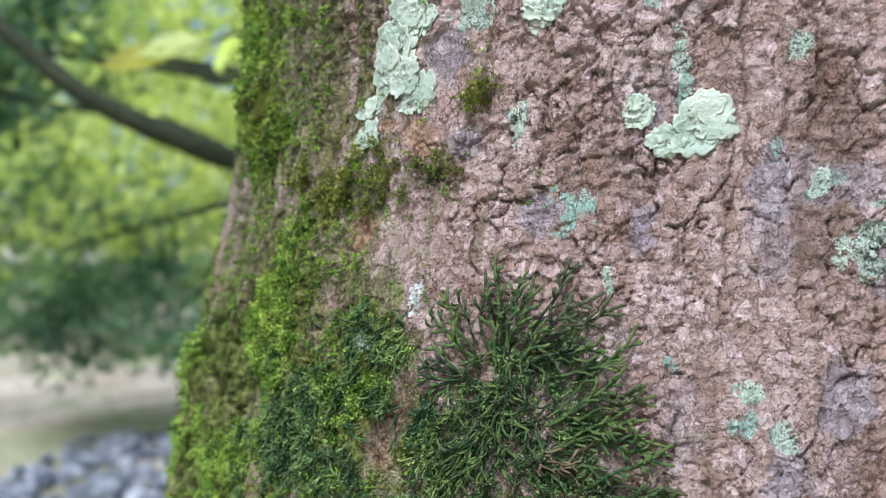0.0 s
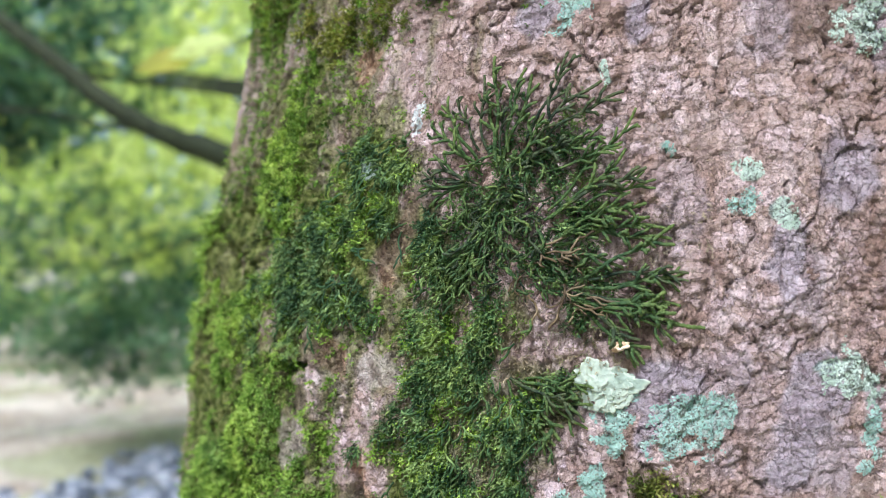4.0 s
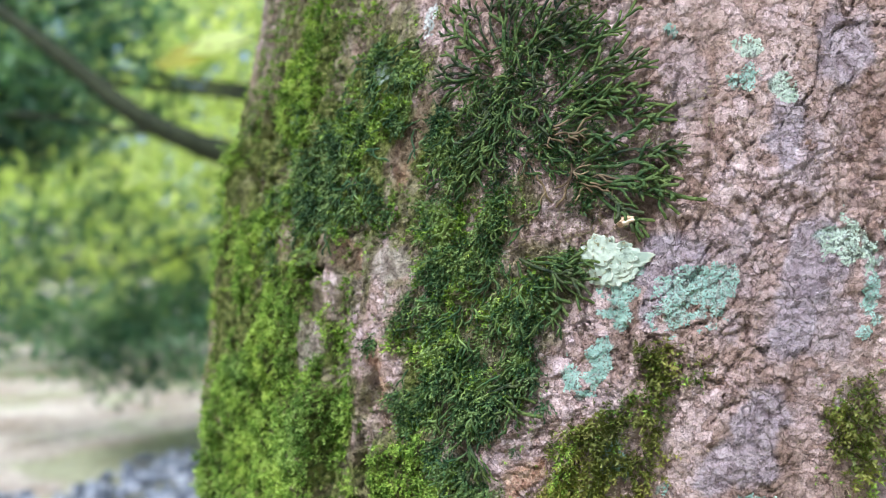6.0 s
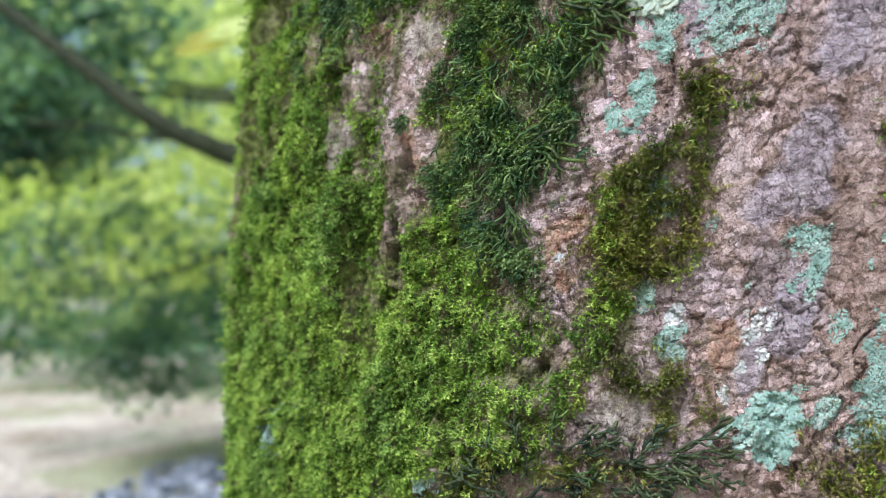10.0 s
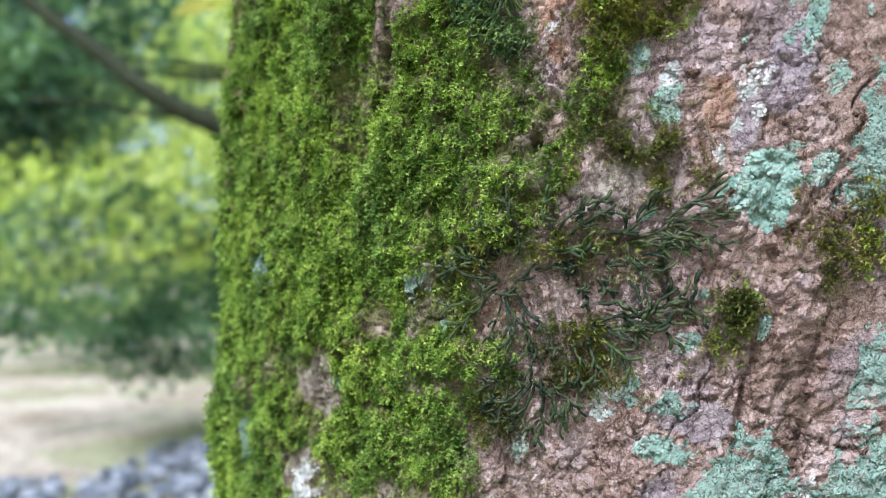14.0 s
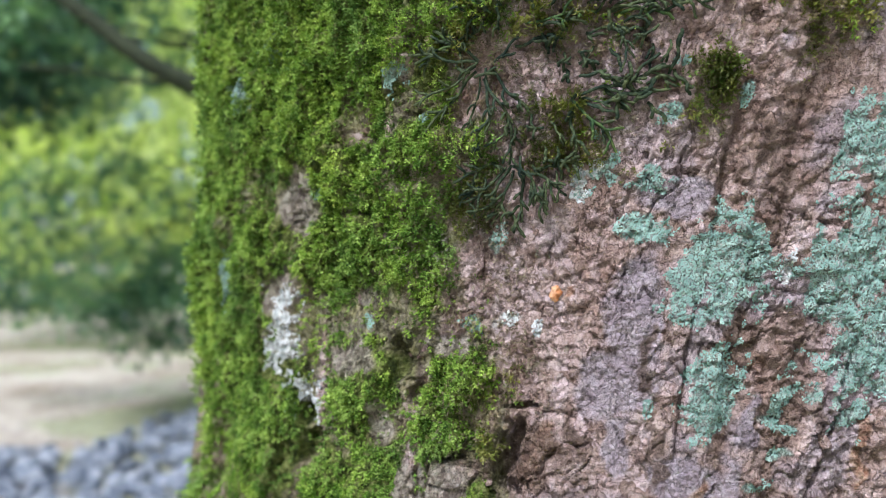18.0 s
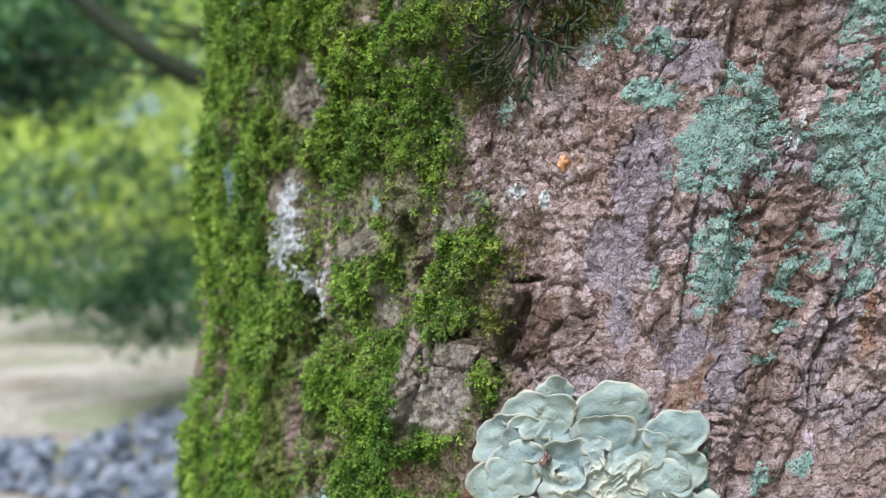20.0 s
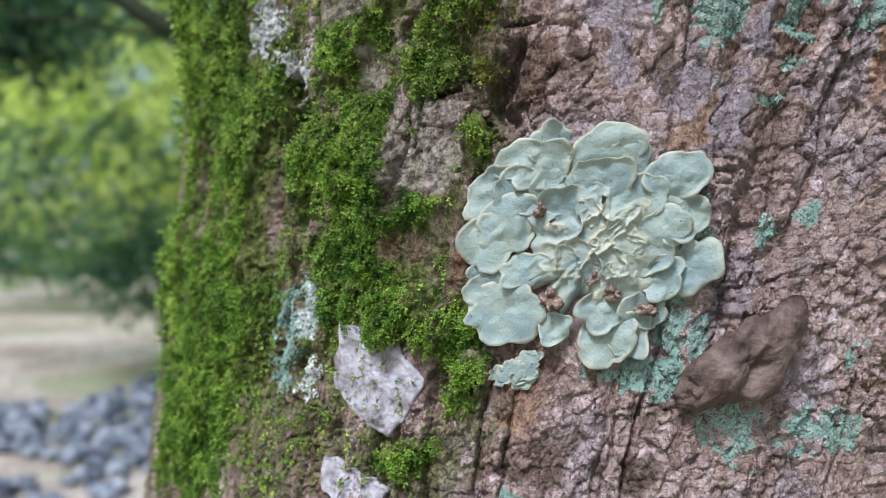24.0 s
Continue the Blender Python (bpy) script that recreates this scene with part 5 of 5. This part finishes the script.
# crusts: each patch a scatter of small rounded grains
def dome(seed, sides=5):
    """A rough little grain: a blunt, crooked cone."""
    r = np.random.default_rng(seed)
    a = np.linspace(0, 2 * np.pi, sides, endpoint=False)
    k = r.uniform(0.7, 1.3, sides)
    low = np.stack([np.cos(a) * k, np.sin(a) * k, r.uniform(-0.4, 0.0, sides)], -1)
    top = np.array([[r.uniform(-0.4, 0.4), r.uniform(-0.4, 0.4), r.uniform(0.35, 0.75)]])
    return np.concatenate([low, top]), np.array([(i, (i + 1) % sides, sides) for i in range(sides)])


DOMES = [dome(k) for k in range(9)]


def crust(name, blob, material, label, seed, grain=0.00034, density=1.05e7, patchy=0.9):
    bs, bz, rs, rz = blob
    n = int(density * rs * rz * 4 * 1.4) + 30
    s, z = rng.uniform(bs - 1.35 * rs, bs + 1.35 * rs, n), rng.uniform(bz - 1.35 * rz, bz + 1.35 * rz, n)
    tiny = rs * rz < 1.6e-5
    inside = spread([blob], s, z, 0.25 if tiny else 0.5) + (0.35 if tiny else patchy) * fbm(s * 330, z * 300, 62, 3) - (0.0 if tiny else 0.10)
    keep = inside > 0.0
    s, z, inside = s[keep], z[keep], inside[keep]
    if len(s) < 3:
        return None
    p, out = on_trunk(s, z, relief(s, z))
    ways = out + rng.normal(size=out.shape) * 0.25
    sizes = grain * rng.uniform(0.45, 1.3, len(s))
    ob = planted(name, DOMES, p, ways, sizes, material, True)
    return tagged(ob, label, "lichen", "crust lichens on the trunk")


for k, blob in enumerate(TEAL):
    pale = blob[1] > 1.50 and k % 3 != 1
    large = blob[2] * blob[3] > 0.0001
    crust("crust_lichen", blob, CRUST_PALE if pale else CRUST, ("wide " if large else "small ") + ("pale green" if pale else "teal") + " powdery crust lichen on bark", k)
crust("crust_lichen", (-0.0168, 1.3848, 0.0092, 0.0106), CRUST, "thick round cushion of teal powdery lichen", 190, 0.00050, 1.1e7, 0.35)
for k, blob in enumerate(WHITE):
    crust("crust_lichen", blob, CRUST_WHITE, "small white crust lichen on bark", 200 + k, 0.00055, 6.0e6, 1.5)


def plate(name, blob, material, label, seed, thick=0.0008, corners=9, crumple=0.0005, shape=()):
    """A thin flaking plate with an angular rim that follows the bark."""
    bs, bz, rs, rz = blob
    r = np.random.default_rng(seed)
    a = np.linspace(0, 2 * np.pi, 60, endpoint=False)
    q = np.concatenate([np.linspace(0, 1, 26), [1.015]])
    qq, aa = np.meshgrid(q, a, indexing="ij")
    spokes = np.sort(r.uniform(0, 2 * np.pi, corners))
    edge = np.interp(aa, spokes, r.uniform(0.72, 1.2, corners), period=2 * np.pi) + 0.05 * vnoise(np.cos(aa) * 8, np.sin(aa) * 8, seed + 1)
    if shape:
        turn = np.interp(aa, np.linspace(0, 2 * np.pi, len(shape) + 1), range(len(shape) + 1))
        bx, by = (np.interp(turn, range(len(shape) + 1), [c[k] for c in (*shape, shape[0])]) for k in (0, 1))
        edge = np.hypot(bx, by) + 0.06 * vnoise(bx * 9, by * 9, seed + 1)
        aa = np.arctan2(by, bx)
    s, z = bs + rs * qq * edge * np.cos(aa), bz + rz * qq * edge * np.sin(aa)
    crease = 2 * np.abs(fbm(s * 260, z * 260, seed + 2, 3)) - 0.5
    h = relief(s, z) * 0.6 + np.where(qq > 1, -0.001, thick + crumple * crease)
    p, _ = on_trunk(s, z, h)
    return tagged(mesh_of(name, p.reshape(-1, 3), grid_faces(len(q), len(a), True)[:, ::-1], material), label, "lichen")


CHALKY = speckled_material("chalky lilac-white crust", [(0.25, (0.22, 0.19, 0.21)), (0.45, (0.34, 0.325, 0.375)), (0.75, (0.47, 0.455, 0.51))], 160, 0.85, 0.0006, 0.0)
SLAB = [(1.13, -0.06), (0.33, 0.62), (-1.03, 0.97), (-0.93, -0.34), (-0.33, -0.8), (0.47, -1.25), (0.93, -0.8)]
for k, blob in enumerate(CHALK):
    plate("white_crust_plate", blob, CHALKY, "chalky lilac-white lichen plate on bark", 300 + k, 0.0010, 6, 0.0005, SLAB)


# ---- the knot of wood, chips and the small bracket ----
def lump(name, s0, z0, size, tilt, material, label, category, seed, sink=0.2, rough=0.22, parent=None):
    """A rounded, dented lump that sits in the bark. size: half width, half height, thickness."""
    a, b = np.meshgrid(np.linspace(0, np.pi, 30), np.linspace(0, 2 * np.pi, 48, endpoint=False), indexing="ij")
    x, y, h = np.sin(a) * np.cos(b), np.sin(a) * np.sin(b), np.cos(a)
    dent = 1 + rough * vnoise(x * 1.7 + 3, y * 1.7 + h, seed) + 0.5 * rough * vnoise(x * 4 + h * 2, y * 4, seed + 1) + 0.12 * rough * vnoise(x * 14, y * 14 + h * 5, seed + 2)
    u, v, w = x * dent * size[0], y * dent * size[1], (h * dent + sink) * size[2]
    c, d = math.cos(radians(tilt)), math.sin(radians(tilt))
    p, _ = on_trunk(s0 + (c * u - d * v) / 1.15, z0 + d * u + c * v, w)
    ob = mesh_of(name, p.reshape(-1, 3), grid_faces(30, 48, True), material)
    return under(ob, parent) if parent else tagged(ob, label, category)


KNOT_WOOD = speckled_material("dark brown knot wood", [(0.15, (0.04, 0.026, 0.021)), (0.5, (0.105, 0.07, 0.06)), (0.85, (0.19, 0.14, 0.125))], 120, 0.6, 0.0009, 0.0)
CRUMB = speckled_material("crumbled brown bark", [(0.15, (0.10, 0.065, 0.05)), (0.5, (0.24, 0.165, 0.135)), (0.85, (0.42, 0.33, 0.28))], 500, 0.85, 0.0008, 0.0)
ORANGE = speckled_material("orange bare wood", [(0.3, (0.25, 0.085, 0.03)), (0.5, (0.48, 0.20, 0.08)), (0.7, (0.60, 0.34, 0.2))], 300, 0.8, 0.0005, 0.0)
CREAM = speckled_material("cream bracket fungus", [(0.3, (0.45, 0.30, 0.19)), (0.5, (0.66, 0.50, 0.36)), (0.7, (0.78, 0.66, 0.52))], 300, 0.7, 0.0004, 0.0)
knot = lump("wood_knot", 0.0190, 1.1590, (0.0190, 0.0108, 0.0085), 50, KNOT_WOOD, "dark brown smooth knot of wood on the trunk", "knot", 5, rough=0.34)
lump("foot", 0.0125, 1.1520, (0.0085, 0.0065, 0.0075), 20, KNOT_WOOD, "", "", 6, parent=knot)
lump("bark_chip", -0.0499, 1.2914, (0.0018, 0.0026, 0.0016), 10, ORANGE, "small orange chip of bare wood", "chip", 7, 0.5)
lump("bracket_fungus", -0.0531, 1.5175, (0.0026, 0.0015, 0.0025), 15, CREAM, "tiny cream bracket fungus beside fronds", "fungus", 8, 0.9)
for du, dv, wide, high, k in ((-16.7, 9.1, 2.0, 2.6, 0), (-8.3, -17.5, 4.2, 4.6, 1), (9.9, -15.0, 2.6, 2.2, 2), (3.6, -11.0, 3.4, 2.4, 3), (21.8, -19.8, 2.6, 3.6, 4)):
    lump("bark_crumb", -0.0262 + du / 1150, 1.1928 + dv / 1000, (wide / 1150, high / 1150, 0.0042), 20 * k, CRUMB, "brown crumb of bark between lichen lobes", "crumb", 440 + k, 0.25, 0.6)


# ---- ground and distance ----
def build_ground():
    m, t, b, link = nodes_of("sandy ground")
    col = ramp(t, texture(t, 1.1, 6, 0.65), [(0.2, (0.29, 0.24, 0.19)), (0.5, (0.44, 0.385, 0.335)), (0.8, (0.56, 0.51, 0.46))])
    grass = ramp(t, texture(t, 0.55, 3, 0.5), [(0.52, (0, 0, 0)), (0.62, (1, 1, 1))])
    col = mixed(t, math_node(t, "MULTIPLY", grass, 0.6), col, (0.20, 0.24, 0.09))
    litter = ramp(t, texture(t, 14, 5, 0.7), [(0.35, (0.6,) * 3), (0.6, (1.05,) * 3)])
    col = mixed(t, 0.8, col, litter, "MULTIPLY")
    link.new(col, b.inputs["Base Color"])
    b.inputs["Roughness"].default_value = 0.95
    bumped(t, b, [(texture(t, 30, 5), 0.5, 0.02)])
    r = np.concatenate([[0.0], np.geomspace(0.5, 900, 60)])
    a = np.linspace(0, 2 * np.pi, 96, endpoint=False)
    rr, aa = np.meshgrid(r, a, indexing="ij")
    x, y = rr * np.cos(aa), rr * np.sin(aa)
    z = 0.03 * fbm(x * 0.7, y * 0.7, 71, 3) - 0.04
    tagged(mesh_of("ground", np.stack([x, y, z], -1), grid_faces(len(r), len(a), True), m), "pale sandy ground with leaf litter", "ground", kind="structure")


build_ground()

STONE = speckled_material("blue-grey stones", [(0.3, (0.05, 0.06, 0.085)), (0.5, (0.15, 0.175, 0.22)), (0.7, (0.36, 0.38, 0.43))], 9, 0.8, 0.004, 0.9)


def pebble(seed):
    r = np.random.default_rng(seed)
    a, b = np.meshgrid(np.linspace(0, np.pi, 5), np.linspace(0, 2 * np.pi, 6, endpoint=False), indexing="ij")
    d = 1 + r.uniform(-0.18, 0.18, a.shape)
    v = np.stack([np.sin(a) * np.cos(b) * d, np.sin(a) * np.sin(b) * d * 0.8, np.cos(a) * d * 0.55], -1).reshape(-1, 3)
    f = grid_faces(5, 6, True)
    return v, np.concatenate([f[:, [0, 1, 2]], f[:, [0, 2, 3]]])


PEBBLES = [pebble(k) for k in range(6)]


def build_stones():
    n = 1700
    az, d = np.radians(rng.uniform(-44, -8, n)), rng.uniform(3.2, 7.0, n) ** 1.0
    x, y = d * np.sin(az), d * np.cos(az)
    keep = fbm(x * 0.9, y * 0.9, 73, 3) + 0.25 - 0.28 * np.maximum(d - 5.4, 0) > 0
    p = np.stack([x, y, np.full(n, 0.0)], -1)[keep]
    ways = np.array([0, 0, 1.0]) + rng.normal(size=p.shape) * 0.25
    ob = planted("gravel", PEBBLES, p, ways, rng.uniform(0.02, 0.075, len(p)), STONE)
    tagged(ob, "loose blue-grey stones strewn on the sandy ground", "gravel", kind="stuff")
    for x, y, k in ((-1.75, 4.3, 0.15), (-2.15, 4.75, 0.17), (-2.7, 5.0, 0.14), (-1.45, 4.9, 0.13), (-2.9, 4.3, 0.16)):
        v, f = pebble(int(k * 1000))
        ob = mesh_of("boulder", v * k, f, STONE)
        ob.matrix_world = pose(x, y, 0.03, 0, 0, x * 90)
        tagged(ob, "dark blue-grey stone lying on the ground", "stone", "stones on the ground")


build_stones()


# ---- trees and shrubs behind ----
def blade(seed, fold=0.18, slim=0.42):
    """One leaf, 1 long: a pointed oval folded along its midrib."""
    r = np.random.default_rng(seed)
    rows = [(0.0, 0.0), (0.3, 0.85), (0.7, 0.85), (1.0, 0.0)]
    droop = r.uniform(0.05, 0.3)
    v, f = [], []
    for q, w in rows:
        z = -droop * q * q
        v += [(-w * slim / 2, q, z + fold * w * slim), (0, q, z), (w * slim / 2, q, z + fold * w * slim)]
    for k in range(3):
        i = 3 * k
        f += [(i, i + 1, i + 4), (i, i + 4, i + 3), (i + 1, i + 2, i + 5), (i + 1, i + 5, i + 4)]
    return np.array(v, float), np.array(f)


BLADES = [blade(k) for k in range(5)]
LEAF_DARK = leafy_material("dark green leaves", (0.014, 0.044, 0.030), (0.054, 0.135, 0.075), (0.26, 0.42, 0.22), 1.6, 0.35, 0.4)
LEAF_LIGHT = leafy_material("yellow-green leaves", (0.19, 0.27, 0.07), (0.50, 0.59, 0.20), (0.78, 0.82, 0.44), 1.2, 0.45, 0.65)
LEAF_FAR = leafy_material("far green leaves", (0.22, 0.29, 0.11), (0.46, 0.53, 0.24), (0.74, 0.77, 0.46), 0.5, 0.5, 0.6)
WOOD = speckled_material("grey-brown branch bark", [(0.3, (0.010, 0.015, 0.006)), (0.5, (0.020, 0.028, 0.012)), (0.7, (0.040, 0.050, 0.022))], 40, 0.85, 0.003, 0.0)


def foliage(parent, middle, size, clumps, per, leaf, material, seed, clump=0.3):
    """A crown: leaves in clumps strewn through an oval space with gaps."""
    r = np.random.default_rng(seed)
    c = r.normal(size=(clumps, 3))
    c = c / np.linalg.norm(c, axis=1, keepdims=True) * r.uniform(0.25, 1, (clumps, 1)) ** 0.6
    c = c * size + middle
    p = np.repeat(c, per, axis=0) + r.normal(size=(clumps * per, 3)) * clump * np.array([1, 1, 0.7])
    p = p[p[:, 2] > 0.3]
    ways = r.normal(size=p.shape) + np.array([0, 0, 0.6])
    ob = planted("crown", BLADES, p, ways, leaf * r.uniform(0.6, 1.3, len(p)), material)
    return under(ob, parent)


def limb(parent, name, points, r0, r1, sides=10):
    """A round, tapering, slightly knobbly limb through these places."""
    pts = np.array(points, float)
    t = np.linspace(0, len(pts) - 1, 12 * (len(pts) - 1) + 1)
    p = np.stack([np.interp(t, np.arange(len(pts)), pts[:, k]) for k in range(3)], -1)
    for _ in range(6):
        p[1:-1] = (p[:-2] + 2 * p[1:-1] + p[2:]) / 4
    fwd = np.gradient(p, axis=0)
    fwd /= np.linalg.norm(fwd, axis=1, keepdims=True)
    side = np.cross(fwd, [0.31, 0.87, 0.12])
    side /= np.linalg.norm(side, axis=1, keepdims=True)
    up = np.cross(side, fwd)
    a = np.linspace(0, 2 * np.pi, sides, endpoint=False)
    r = np.linspace(r0, r1, len(p))
    rr = r[:, None] * (1 + 0.10 * vnoise(np.arange(len(p))[:, None] * 0.35 + 0 * a, 2 * np.cos(a)[None] + 0 * r[:, None], 7))
    v = p[:, None] + rr[..., None] * (side[:, None] * np.cos(a)[None, :, None] + up[:, None] * np.sin(a)[None, :, None])
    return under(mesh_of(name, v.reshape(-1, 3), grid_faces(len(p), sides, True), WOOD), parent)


def shrub(label, root, trunk_top, r0, crowns, seed):
    thing = tagged(new("background_tree"), label, "tree")
    x, y = root
    limb(thing, "trunk", [(x, y, -0.1), (x + 0.1, y + 0.05, trunk_top * 0.4), (x - 0.05, y, trunk_top)], r0, r0 * 0.45)
    for k, (mid, size, clumps, per, leaf, mat_, cl) in enumerate(crowns):
        limb(thing, "branch", [(x, y, trunk_top * 0.45), ((x + mid[0]) / 2, (y + mid[1]) / 2, (trunk_top * 0.5 + mid[2]) / 2 + 0.2), mid], r0 * 0.4, 0.012)
        foliage(thing, np.array(mid), np.array(size), clumps, per, leaf, mat_, seed + k, cl)
    return thing


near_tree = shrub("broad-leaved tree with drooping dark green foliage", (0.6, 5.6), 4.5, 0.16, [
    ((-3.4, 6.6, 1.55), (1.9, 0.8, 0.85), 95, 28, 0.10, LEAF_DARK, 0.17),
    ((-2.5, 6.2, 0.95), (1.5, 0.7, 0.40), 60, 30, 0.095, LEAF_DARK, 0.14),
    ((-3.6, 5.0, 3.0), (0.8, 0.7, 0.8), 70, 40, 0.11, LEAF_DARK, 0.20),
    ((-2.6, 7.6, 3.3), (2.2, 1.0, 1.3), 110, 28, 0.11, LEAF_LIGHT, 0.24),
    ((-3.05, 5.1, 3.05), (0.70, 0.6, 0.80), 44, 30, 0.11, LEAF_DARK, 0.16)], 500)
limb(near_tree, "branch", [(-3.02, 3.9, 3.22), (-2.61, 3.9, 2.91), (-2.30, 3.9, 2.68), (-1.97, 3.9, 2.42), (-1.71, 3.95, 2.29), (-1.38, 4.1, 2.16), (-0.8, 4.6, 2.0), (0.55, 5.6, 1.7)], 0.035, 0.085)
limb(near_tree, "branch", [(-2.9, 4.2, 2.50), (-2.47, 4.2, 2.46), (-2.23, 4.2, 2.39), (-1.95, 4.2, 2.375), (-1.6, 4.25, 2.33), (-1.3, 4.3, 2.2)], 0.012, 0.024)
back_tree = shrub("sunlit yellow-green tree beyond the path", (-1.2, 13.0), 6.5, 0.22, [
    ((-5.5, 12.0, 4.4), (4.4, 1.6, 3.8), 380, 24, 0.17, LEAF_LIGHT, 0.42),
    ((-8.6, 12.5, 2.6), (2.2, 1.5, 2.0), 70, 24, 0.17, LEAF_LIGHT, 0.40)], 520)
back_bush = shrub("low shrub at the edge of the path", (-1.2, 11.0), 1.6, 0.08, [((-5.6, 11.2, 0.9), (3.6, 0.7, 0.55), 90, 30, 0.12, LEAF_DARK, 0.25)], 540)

# the one large leaf that hangs close
LEAF_GOLD = leafy_material("olive yellow leaf", (0.13, 0.15, 0.012), (0.22, 0.22, 0.02), (0.33, 0.32, 0.05), 6, 0.5, 0.35)
twig = tagged(new("leafy_twig"), "thin twig with a large yellow leaf and green ones", "twig")
limb(twig, "stem", [(-0.30, 1.75, 2.30), (-0.48, 1.62, 2.12), (-0.62, 1.545, 2.045)], 0.007, 0.003, 6)
for x, y, z, k, rx, ry, rz, skin in ((-0.625, 1.545, 2.035, 0.18, -8, -58, 92, LEAF_GOLD), (-0.55, 1.58, 2.08, 0.17, -20, -50, 120, LEAF_LIGHT), (-0.50, 1.62, 2.12, 0.16, -35, -40, 60, LEAF_LIGHT)):
    v, f = blade(3, 0.10, 0.55)
    leaf_ob = mesh_of("leaf", v * k, f, skin)
    leaf_ob.matrix_world = pose(x, y, z, rx, ry, rz)
    under(leaf_ob, twig)


# full ring added to close the horizon and dim the low sky; mostly unseen
def far_woods():
    n = 7000
    a, d, z = rng.uniform(0, 2 * np.pi, n), rng.uniform(24, 31, n), rng.uniform(0, 1, n)
    top = 12.0 + 3 * vnoise(a * 5, 0 * a, 88)
    p = np.stack([d * np.sin(a), d * np.cos(a), z * top], -1)
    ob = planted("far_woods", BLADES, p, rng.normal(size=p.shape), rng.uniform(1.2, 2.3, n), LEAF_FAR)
    tagged(ob, "distant green woods round the clearing", "woods", kind="stuff")


far_woods()
